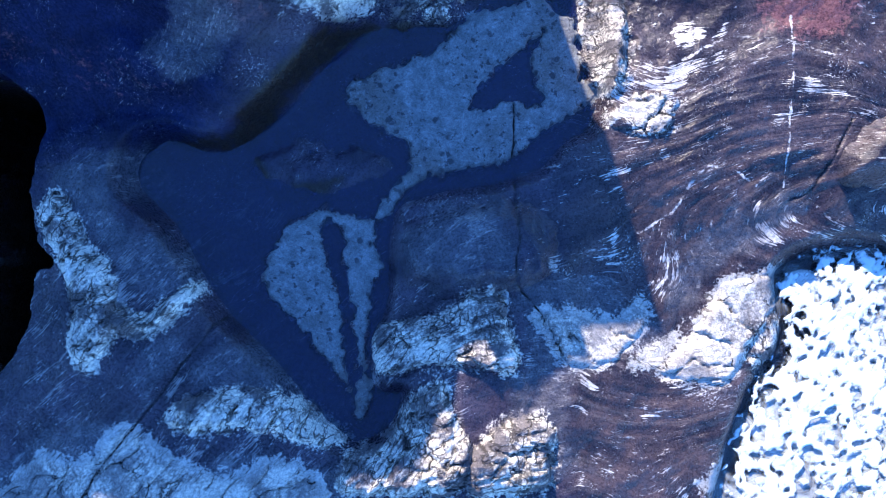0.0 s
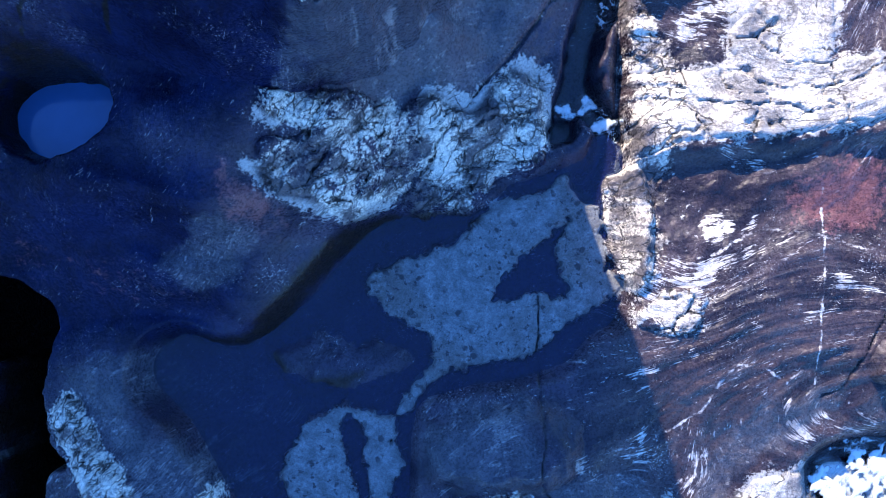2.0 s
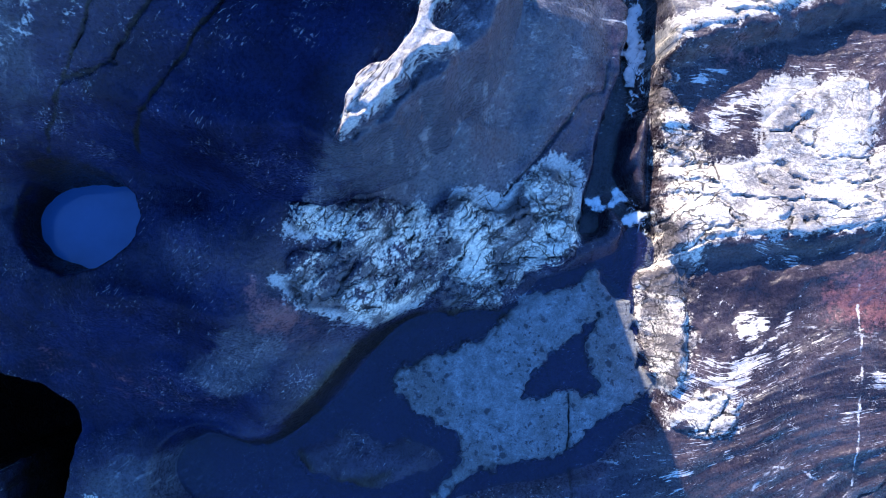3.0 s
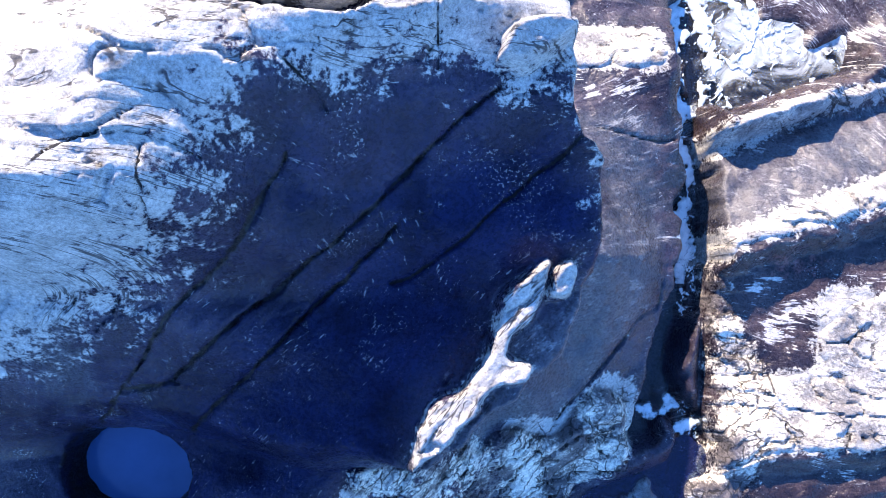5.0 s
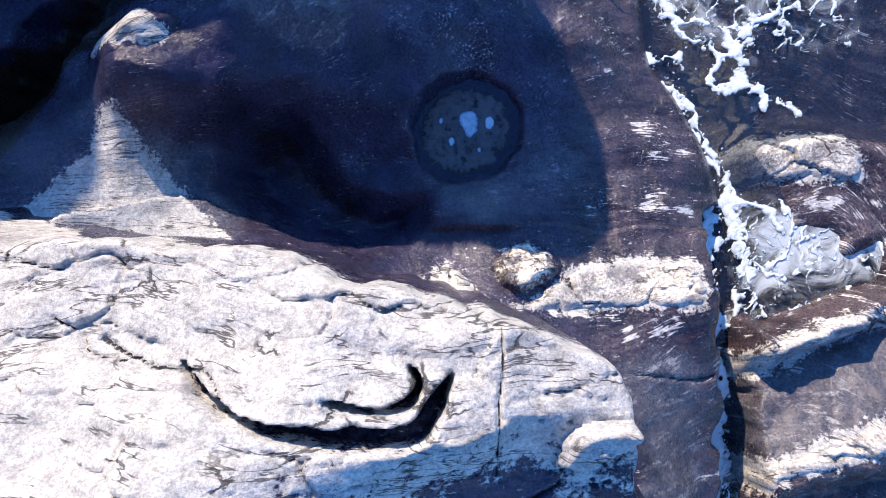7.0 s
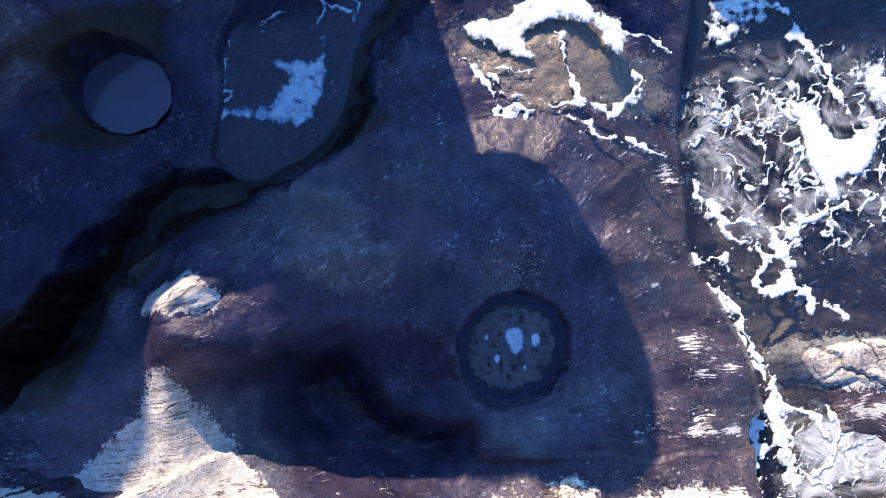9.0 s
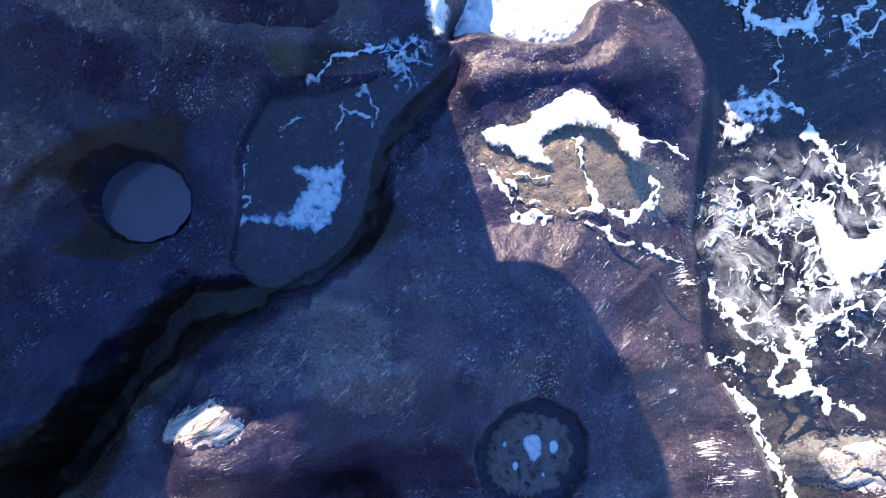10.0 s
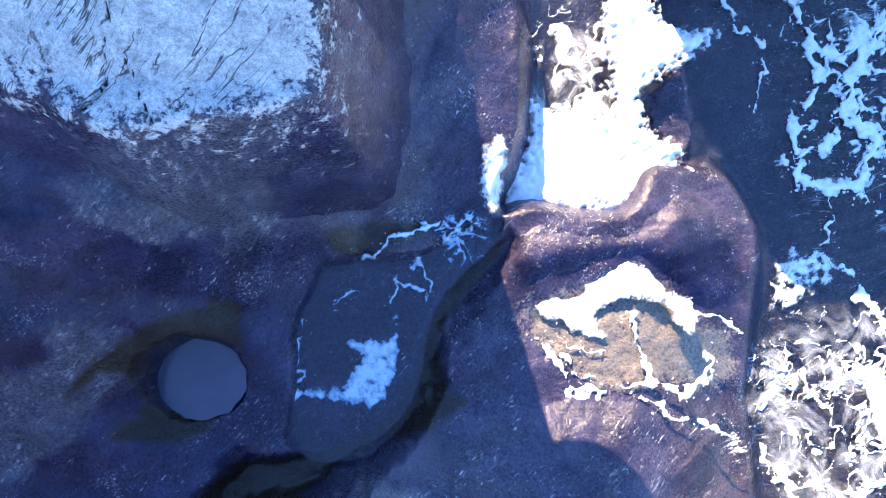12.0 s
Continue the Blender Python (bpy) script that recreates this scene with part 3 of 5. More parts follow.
def ground_base(x, y):
    px, py = x + 0.55 * fbm(x, y, 3.2, 2, 101), y + 0.55 * fbm(x, y, 3.2, 2, 107)
    z = np.where(py < 11, table(px, py, SX, SY, SOUTH), np.where(py < 19, table(px, py, SX, MY, MID),
                 np.where(py < 26.5, table(px, py, NX, NY, NORTH), table(px, py, NX, FY, FAR))))
    for line, rise in zip(CRESTS, (0.55, 0.35, 0.55, 0.4)):
        p = np.array(line)
        u = y - np.interp(x, p[:, 0], p[:, 1]) + 0.12 * fbm(x, y, 0.8, 3, 95)
        z = z + rise * np.where(u > 0, smooth(2.0, 0, u), smooth(-0.55, 0, u)) * smooth(p[0, 0], p[0, 0] + 0.8, x) * smooth(30, 16, x)
    flat = smooth(-0.25, 0.25, inside(x, y, POOL_ZONE))
    z = z * (1 - flat) + 1.0 * flat
    crust = kinds_crust(x, y) + 0.3 * fbm(x, y, 0.32, 4, 93)
    z = z + np.where(flat > 0, (1.24 - z) * smooth(0.42, 0.6, crust) * flat, 0)
    for line, half, floor in ((GULLY, 0.32, 0.35), (CHANNEL, 0.36, 0.5), (CHASM, 0.48, 1.6)):
        k = smooth(-half * 1.7, -half * 0.35, inside(x, y, line, 2.0, False) + 0.2 * fbm(x, y, 0.9, 3, 97))
        z = z * (1 - k) + np.minimum(z, floor) * k
    for shape, top in ((GRAVEL, 1.05), (SPECKLED[0], 0.92), (SPECKLED[1], 0.95)):
        k = smooth(-0.3, 0.15, inside(x, y, shape))
        z = z * (1 - k) + np.maximum(z, top) * k
    for shape, deep in ((SHORE, -0.25), (COVE, -0.2)):
        k = smooth(-0.35, 0.7, inside(x, y, shape, 2.0))
        z = z * (1 - k) + np.minimum(z, deep) * k
    for shape, deep, wall in ((HOLE_WEST, 1.8, 0.3), (PIT_WEST, -6.0, 0.35), (PIT_SOUTH_WEST, -6.0, 0.4), (ROUND_POOL, 1.5, 0.05),
                              (POTHOLE, 1.6, 0.05), (LONG_POOL, 1.6, 0.1), (BASIN, 1.9, 0.9), (HOLLOW, 1.85, 0.8)):
        k = smooth(wall - 0.3 if wall < 0.2 else -0.1, wall, inside(x, y, shape, 2.0) + 0.06 * fbm(x, y, 0.5, 2, 91))
        z = z * (1 - k) + np.minimum(z, deep) * k
    return z


def kinds_crust(x, y):
    m = np.zeros_like(x)
    for s in CRUST:
        m = np.maximum(m, np.clip(0.5 + inside(x, y, s) / 0.5, 0, 1))
    for s in BARE:
        m = np.minimum(m, 1 - np.clip(0.5 + inside(x, y, s) / 0.5, 0, 1))
    return m


def kinds(x, y):
    """Soft plan masks of the surface kinds; 0.5 lies on the outline."""
    def most(shapes, w=0.6, top=1.0):
        """Widest soft cover of some outlines."""
        m = np.zeros_like(x)
        for s in shapes:
            m = np.maximum(m, np.clip(0.5 + inside(x, y, s) / w, 0, 1) * top)
        return m

    wx, wy = x + 0.035 * fbm(x, y, 0.5, 4, 131), y + 0.035 * fbm(x, y, 0.5, 4, 137)

    def lines(shapes, w):
        m = np.zeros_like(x)
        for s in shapes:
            m = np.maximum(m, np.clip(1 + inside(wx, wy, s, 1.0, False) / w, 0, 1))
        return m
    # KNOB and TAIL: full pale out to their lit edge, sunlight put into colour
    return {"pale": np.maximum.reduce([most(PALE[1:11] + PALE[12:] + PALE_LOW), 0.56 * most([PALE[0]]), 0.95 * most(PALE_CORES, 0.5), 0.72 * most([PALE[11]], 1.0), 0.7 * most([LUMP], 0.5), 0.74 * most(SPECKLED, 0.8), 0.75 * most([GRAVEL], 0.4), 1.5 * most([KNOB], 0.5), np.clip(0.85 + inside(x, y, TAIL) / 0.4, 0, 1.5)]), "grey": most(GREY, 0.9), "crust": kinds_crust(x, y), "algae_shade": np.maximum.reduce([most(ALGAE_SHADE[:1] + ALGAE_SHADE[2:], 0.5), most(ALGAE_SHADE[1:2], 0.9, 0.5), 1.2 * most([HOLE_WEST, PIT_WEST, PIT_SOUTH_WEST], 0.5)]),
            "rust": np.maximum(most(RUST[:3], 1.2), most(RUST[3:], 1.6, 0.45)), "sand": np.maximum(most(SAND, 0.8), most([HOLLOW], 0.8, 0.75)), "crack": np.maximum(lines(CRACKS, 0.065), np.maximum(lines(FLANK_CRACKS[:4], 0.085), lines(FLANK_CRACKS[4:], 0.045))), "vein": lines(VEINS, 0.085),
            "beddy": beddy(x, y), "broken": np.maximum(most(PALE[:6] + SPECKLED + [GRAVEL, LUMP], 0.6), most(PALE[6:], 0.6, 0.42)), "shade_dark": np.maximum.reduce([most(SHADE_DARK[:3], 1.6), most(SHADE_DARK[3:], 1.6, 0.5), most([WET_BROW_SHADE], 0.8, 0.8), most([SHADE_SLAB], 2.2, 0.55)])}


def beddy(x, y):
    """How plainly the beds show: strongest on the eastern ledges."""
    m = 0.25 + 0.75 * smooth(2.6, 4.4, x) + 0.5 * smooth(-0.8, 0.4, x) * smooth(12, 14, y) * smooth(28, 25, y) + 0.3 * smooth(4, 1, y)
    return np.clip(m - 0.15 * smooth(19, 22, y) * smooth(0.5, -1.5, x), 0, 1)


def relief(x, y, k, amount=1.0):
    """Fine relief: beds, blocks, and cracks."""
    s = strata(x, y)
    calm = 1 - 0.85 * smooth(0.3, 0.6, k["crust"])
    b = k["beddy"]
    lift, gap = blocks_of(s / 0.42, (x * 0.75 + y * 0.66) / 0.95 + 0.3 * fbm(x, y, 1.0, 2, 46), 5)
    lift2, gap2 = blocks_of(s / 0.16 + 0.3 * fbm(x, y, 0.5, 2, 48), (x * 0.75 + y * 0.66) / 0.33, 9)
    rubble = 0.09 * lift + 0.02 * lift2 - 0.06 * smooth(0.14, 0.0, gap) - 0.03 * smooth(0.15, 0.0, gap2)
    beds = (perlin(s / 0.22, x * 0.25 + y * 0.1, 41) * 0.02 * smooth(-0.25, 0.45, fbm(x, y, 1.6, 3, 141)) + perlin(s / 0.7, x * 0.5 + y * 0.3, 43) * 0.035 + 0.03 * lift * smooth(0.5, 0.9, b)) * (0.15 + 0.7 * b)
    z = 0.10 * fbm(x, y, 1.8, 3, 51) + beds + smooth(0.3, 0.7, k["broken"]) * rubble + 0.012 * fbm(x, y, 0.2, 2, 57)
    return amount * calm * z - 0.09 * smooth(0.35, 0.9, k["crack"] + 0.5 * fbm(x, y, 0.5, 3, 59))


# ---- materials ----
def nodes_of(name):
    m = bpy.data.materials.new(name)
    m.use_nodes = True
    t = m.node_tree
    return m, t, t.nodes["Principled BSDF"]


class Wire:
    """Short hand for shader nodes."""

    def __init__(self, tree):
        self.t = tree
        self.place = tree.nodes.new("ShaderNodeTexCoord").outputs["Object"]

    def put(self, socket, v):
        if isinstance(v, bpy.types.NodeSocket):
            self.t.links.new(v, socket)
        else:
            socket.default_value = v

    def math(self, op, a, b=0.0, clamp=False):
        n = self.t.nodes.new("ShaderNodeMath")
        n.operation, n.use_clamp = op, clamp
        self.put(n.inputs[0], a), self.put(n.inputs[1], b)
        return n.outputs[0]

    def step(self, v, e0, e1):
        n = self.t.nodes.new("ShaderNodeMapRange")
        n.interpolation_type = "SMOOTHSTEP"
        self.put(n.inputs["Value"], v)
        n.inputs["From Min"].default_value, n.inputs["From Max"].default_value = e0, e1
        return n.outputs[0]

    def noise(self, scale, detail=4.0, rough=0.55, vec=None, warp=0.0):
        n = self.t.nodes.new("ShaderNodeTexNoise")
        n.inputs["Scale"].default_value, n.inputs["Detail"].default_value = scale, detail
        n.inputs["Roughness"].default_value, n.inputs["Distortion"].default_value = rough, warp
        self.put(n.inputs["Vector"], self.place if vec is None else vec)
        return n.outputs["Fac"]

    def cells(self, scale, feature="F1", vec=None, jitter=1.0):
        n = self.t.nodes.new("ShaderNodeTexVoronoi")
        n.feature = feature
        n.inputs["Scale"].default_value, n.inputs["Randomness"].default_value = scale, jitter
        self.put(n.inputs["Vector"], self.place if vec is None else vec)
        return n.outputs["Distance"]

    def mix(self, f, a, b):
        n = self.t.nodes.new("ShaderNodeMix")
        n.data_type = "RGBA"
        for sock, v in ((n.inputs[0], f), (n.inputs[6], a), (n.inputs[7], b)):
            self.put(sock, (*v, 1.0) if isinstance(v, tuple) else v)
        return n.outputs[2]

    def bent(self, amount):
        """The place, bent by noise."""
        n, a = self.t.nodes.new("ShaderNodeTexNoise"), self.t.nodes.new("ShaderNodeVectorMath")
        n.inputs["Scale"].default_value, n.inputs["Detail"].default_value = 3.0, 4.0
        self.put(n.inputs["Vector"], self.place)
        a.operation = "MULTIPLY_ADD"
        self.put(a.inputs[0], n.outputs["Color"])
        a.inputs[1].default_value = (amount, amount, amount)
        self.put(a.inputs[2], self.place)
        return a.outputs[0]

    def attr(self, name):
        n = self.t.nodes.new("ShaderNodeAttribute")
        n.attribute_name = name
        return n.outputs["Fac"]

    def vector(self, x, y, z):
        n = self.t.nodes.new("ShaderNodeCombineXYZ")
        for i, v in enumerate((x, y, z)):
            self.put(n.inputs[i], v)
        return n.outputs[0]

    def split(self):
        n = self.t.nodes.new("ShaderNodeSeparateXYZ")
        self.put(n.inputs[0], self.place)
        return n.outputs

    def bump(self, height, strength, distance, normal=None):
        n = self.t.nodes.new("ShaderNodeBump")
        n.inputs["Strength"].default_value, n.inputs["Distance"].default_value = strength, distance
        self.put(n.inputs["Height"], height)
        if normal is not None:
            self.put(n.inputs["Normal"], normal)
        return n.outputs[0]


def rock_material():
    m, t, bsdf = nodes_of("sea_worn_rock")
    w = Wire(t)
    x, y, z = w.split()
    s = w.attr("beds")
    fine, mid, wide = w.noise(14, 6, 0.65), w.noise(3.2, 5, 0.6), w.noise(0.55, 4, 0.55)
    streak = w.noise(1.0, 5, 0.62, w.vector(w.math("MULTIPLY", s, 5.5), w.math("MULTIPLY", x, 0.45), w.math("MULTIPLY", y, 0.45)))
    hair = w.noise(1.0, 3, 0.5, w.vector(w.math("MULTIPLY", s, 15.0), w.math("MULTIPLY", x, 0.8), w.math("MULTIPLY", y, 0.8)))
    ragged = w.math("ADD", w.math("MULTIPLY", w.math("SUBTRACT", mid, 0.5), 1.1), w.math("MULTIPLY", w.math("SUBTRACT", fine, 0.5), 0.8))

    def region(name, lo=0.42, hi=0.58, k=1.0):
        return w.step(w.math("ADD", w.attr(name), w.math("MULTIPLY", ragged, k)), lo, hi)
    beds = w.attr("beddy")
    # dark wet bedrock: broad beds, mottling, white flecks along the beds
    band = w.noise(1.0, 4, 0.6, w.vector(w.math("MULTIPLY", s, 1.25), w.math("MULTIPLY", x, 0.13), w.math("MULTIPLY", y, 0.13)))
    mottle = w.noise(0.9, 6, 0.62, warp=0.4)
    # blue cast of shade put into this colour; sunlit eastern beds stay brown
    col = w.mix(w.step(mottle, 0.32, 0.72), (0.017, 0.015, 0.036), (0.050, 0.045, 0.088))
    bedded = w.mix(w.step(w.math("ADD", band, w.math("MULTIPLY", w.math("SUBTRACT", mottle, 0.5), 0.7)), 0.36, 0.66), (0.017, 0.012, 0.015), (0.080, 0.056, 0.053))
    bedded = w.mix(w.math("MULTIPLY", w.step(streak, 0.5, 0.72), 0.35), bedded, (0.17, 0.155, 0.15))
    col = w.mix(w.math("MULTIPLY", beds, 0.8), col, bedded)
    flecks = w.noise(1.0, 6, 0.72, w.vector(w.math("MULTIPLY", s, 12.0), w.math("MULTIPLY", x, 2.4), w.math("MULTIPLY", y, 2.4)))
    flecks = w.math("MULTIPLY", w.math("MULTIPLY", w.step(flecks, 0.56, 0.65), w.step(w.noise(0.8, 4, 0.6), 0.44, 0.58)), w.step(w.math("ADD", band, w.math("MULTIPLY", w.math("SUBTRACT", mid, 0.5), 0.9)), 0.50, 0.62))
    col = w.mix(w.math("MULTIPLY", flecks, w.math("ADD", 0.3, w.math("MULTIPLY", beds, 0.6))), col, (0.55, 0.53, 0.52))
    smear = w.noise(1.0, 3, 0.55, w.vector(w.math("MULTIPLY", s, 1.9), w.math("MULTIPLY", x, 0.42), w.math("MULTIPLY", y, 0.42)))
    comb = w.noise(1.0, 4, 0.65, w.vector(w.math("MULTIPLY", s, 24.0), w.math("MULTIPLY", x, 2.2), w.math("MULTIPLY", y, 2.2)))
    smear = w.step(w.math("ADD", w.math("ADD", w.math("MULTIPLY", w.math("SUBTRACT", smear, 0.5), 1.2), w.math("MULTIPLY", w.math("SUBTRACT", w.noise(0.75, 5, 0.62), 0.5), 1.5)), comb), 0.74, 0.82)
    col = w.mix(w.math("MULTIPLY", smear, w.math("MULTIPLY", w.step(beds, 0.35, 0.8), 0.85)), col, (0.70, 0.67, 0.62))
    veins = w.math("MULTIPLY", w.step(hair, 0.66, 0.70), w.step(w.noise(0.8, 3), 0.54, 0.64))
    col = w.mix(w.math("MULTIPLY", veins, w.math("MULTIPLY", beds, 0.7)), col, (0.40, 0.39, 0.39))
    chips = w.math("MULTIPLY", w.step(w.noise(22, 3, 0.6), 0.59, 0.63), w.step(w.noise(0.7, 6, 0.75), 0.55, 0.63))
    slivers = w.noise(1.0, 4, 0.7, w.vector(w.math("MULTIPLY", s, 16.0), w.math("MULTIPLY", x, 5.0), w.math("MULTIPLY", y, 5.0)))
    slivers = w.math("MULTIPLY", w.step(slivers, 0.61, 0.66), w.step(w.noise(1.1, 6, 0.75), 0.50, 0.58))
    specks = w.math("MAXIMUM", slivers, w.math("MULTIPLY", chips, 0.8))
    col = w.mix(w.math("MULTIPLY", specks, 0.9), col, (0.6, 0.6, 0.58))
    # deep blue-black of shade put into the base colour of dark rock
    col = w.mix(w.math("MULTIPLY", region("shade_dark", 0.2, 0.9, 0.6), 0.93), col, w.mix(w.step(mottle, 0.3, 0.75), (0.0035, 0.005, 0.022), (0.010, 0.016, 0.064)))
    col = w.mix(w.math("MULTIPLY", w.math("MULTIPLY", specks, 0.6), w.step(w.attr("shade_dark"), 0.3, 0.6)), col, (0.4, 0.4, 0.4))
    # half-dry grey rock, blotched and scuffed
    grey = w.mix(w.step(mid, 0.3, 0.7), (0.055, 0.058, 0.075), (0.13, 0.13, 0.145))
    scuff = w.noise(1.0, 6, 0.75, w.vector(w.math("MULTIPLY", s, 7.0), w.math("MULTIPLY", x, 3.2), w.math("MULTIPLY", y, 3.2)))
    scuff = w.math("MULTIPLY", w.step(scuff, 0.53, 0.63), w.step(w.noise(0.9, 5, 0.65), 0.42, 0.56))
    grey = w.mix(w.math("MULTIPLY", scuff, 0.85), grey, (0.46, 0.45, 0.44))
    lined = w.math("ADD", w.attr("grey"), w.math("MULTIPLY", w.math("SUBTRACT", w.noise(1.1, 5, 0.66), 0.5), 1.6))
    lined = w.math("ADD", lined, w.math("MULTIPLY", w.math("SUBTRACT", streak, 0.5), 0.6))
    col = w.mix(w.math("MULTIPLY", w.step(lined, 0.40, 0.85), 0.6), col, grey)
    # rust and sand
    col = w.mix(w.math("MULTIPLY", region("rust", 0.4, 0.9, 1.4), 0.7), col, w.mix(mid, (0.13, 0.045, 0.042), (0.33, 0.14, 0.13)))
    col = w.mix(region("sand", 0.35, 0.7), col, w.mix(mid, (0.085, 0.072, 0.058), (0.24, 0.21, 0.175)))
    # dry pale rock, split along and across its beds
    warp = w.t.nodes.new("ShaderNodeVectorMath")
    warp.operation = "ADD"
    w.put(warp.inputs[0], w.vector(w.math("MULTIPLY", s, 1.5), w.math("MULTIPLY", x, 0.8), w.math("MULTIPLY", y, 0.55)))
    w.put(warp.inputs[1], w.vector(w.math("MULTIPLY", mid, 0.7), w.math("MULTIPLY", wide, 1.0), w.math("MULTIPLY", fine, 0.15)))
    joint = w.cells(1.0, "DISTANCE_TO_EDGE", warp.outputs[0])
    joint2 = w.cells(3.2, "DISTANCE_TO_EDGE", warp.outputs[0])
    much = w.attr("broken")
    broken = w.math("MAXIMUM", w.math("MULTIPLY", w.step(joint, 0.028, 0.006), w.step(w.math("ADD", w.noise(1.4, 3), w.math("MULTIPLY", much, 0.1)), 0.55, 0.64)),
                    w.math("MULTIPLY", w.math("MULTIPLY", w.step(joint2, 0.07, 0.02), w.step(w.noise(1.7, 4, 0.6), 0.42, 0.52)), w.step(much, 0.3, 0.6)))
    rough_pale = w.math("ADD", w.math("MULTIPLY", streak, 0.5), w.math("MULTIPLY", fine, 0.5))
    old = w.mix(w.step(w.math("ADD", rough_pale, w.math("MULTIPLY", w.math("SUBTRACT", mottle, 0.5), 1.7)), 0.34, 0.66), (0.13, 0.115, 0.115), (0.82, 0.75, 0.61))
    clean = w.mix(w.step(mid, 0.3, 0.7), (0.34, 0.33, 0.305), (0.52, 0.505, 0.465))
    clean = w.mix(w.math("MULTIPLY", w.step(streak, 0.40, 0.28), 0.7), clean, (0.22, 0.21, 0.21))
    seams = w.noise(1.0, 4, 0.6, w.vector(w.math("MULTIPLY", s, 3.2), w.math("MULTIPLY", x, 0.55), w.math("MULTIPLY", y, 0.55)))
    seam = w.math("MULTIPLY", w.step(w.math("ABSOLUTE", w.math("SUBTRACT", seams, 0.5)), 0.020, 0.005), w.step(w.noise(0.9, 4, 0.6), 0.43, 0.53))
    clean = w.mix(w.math("MULTIPLY", seam, 0.9), clean, (0.05, 0.045, 0.045))
    pale = w.mix(w.step(much, 0.25, 0.55), clean, old)
    pale = w.mix(w.math("MULTIPLY", broken, 0.9), pale, (0.04, 0.034, 0.032))
    is_pale = region("pale", 0.42, 0.62, 1.25)
    col = w.mix(is_pale, col, pale)
    # salt crust with dark pits
    crust = w.mix(w.step(mid, 0.25, 0.75), (0.12, 0.13, 0.14), (0.25, 0.27, 0.28))
    crust = w.mix(w.math("MULTIPLY", w.step(wide, 0.48, 0.66), 0.6), crust, (0.115, 0.10, 0.088))
    pits = w.math("MAXIMUM", w.math("MULTIPLY", w.step(w.noise(5.5, 3, 0.6), 0.43, 0.36), w.step(wide, 0.36, 0.52)),
                  w.math("MULTIPLY", w.step(w.cells(2.6, vec=w.bent(0.25)), 0.26, 0.16), w.step(w.noise(0.9, 4, 0.6), 0.42, 0.56)))
    crust = w.mix(w.math("MULTIPLY", pits, 0.85), crust, (0.035, 0.036, 0.045))
    crust = w.mix(w.math("MULTIPLY", w.step(w.noise(3.4, 6, 0.72), 0.55, 0.70), 0.55), crust, (0.36, 0.39, 0.40))
    is_crust = region("crust", 0.44, 0.54, 0.75)
    col = w.mix(is_crust, col, crust)
    # algae brown-black; in pits, pothole and chasm it paints the shade of depth
    col = w.mix(w.math("MULTIPLY", region("algae_shade", 0.3, 0.7, 0.7), 0.92), col, w.mix(mid, (0.008, 0.005, 0.003), (0.030, 0.019, 0.009)))
    vein = w.math("MULTIPLY", w.step(w.math("ADD", w.attr("vein"), w.math("MULTIPLY", ragged, 1.2)), 0.5, 0.9), w.step(w.noise(2.6, 3), 0.40, 0.56))
    col = w.mix(vein, col, (0.62, 0.6, 0.57))
    col = w.mix(w.step(w.math("ADD", w.attr("crack"), w.math("MULTIPLY", ragged, 1.1)), 0.55, 0.85), col, (0.012, 0.011, 0.012))
    grain = w.noise(34, 4, 0.7)
    toned = w.t.nodes.new("ShaderNodeMix")
    toned.data_type, toned.blend_type = "RGBA", "MULTIPLY"
    toned.inputs[0].default_value = 1.0
    w.put(toned.inputs[6], col)
    g = w.math("ADD", w.math("MULTIPLY", w.step(grain, 0.3, 0.7), 0.5), w.math("MULTIPLY", w.step(fine, 0.3, 0.7), 0.5))
    g = w.math("ADD", 0.5, g)
    w.put(toned.inputs[7], w.vector(g, g, g))
    w.put(bsdf.inputs["Base Color"], toned.outputs[2])
    dry = w.math("MAXIMUM", is_pale, is_crust)
    w.put(bsdf.inputs["Roughness"], w.math("ADD", w.math("MULTIPLY", dry, 0.42), w.math("MULTIPLY", fine, 0.58), True))
    w.put(bsdf.inputs["Specular IOR Level"], w.math("SUBTRACT", 0.42, w.math("MULTIPLY", w.attr("shade_dark"), 0.36), True))
    along = w.math("MULTIPLY", streak, w.math("ADD", 0.15, w.math("MULTIPLY", beds, 0.45)))
    height = w.math("ADD", w.math("ADD", w.math("MULTIPLY", fine, 0.4), w.math("MULTIPLY", along, 0.8)),
                    w.math("SUBTRACT", w.math("MULTIPLY", mid, 0.8), w.math("MULTIPLY", broken, w.math("MULTIPLY", is_pale, 0.5))))
    w.put(bsdf.inputs["Normal"], w.bump(height, 0.7, 0.08))
    return m


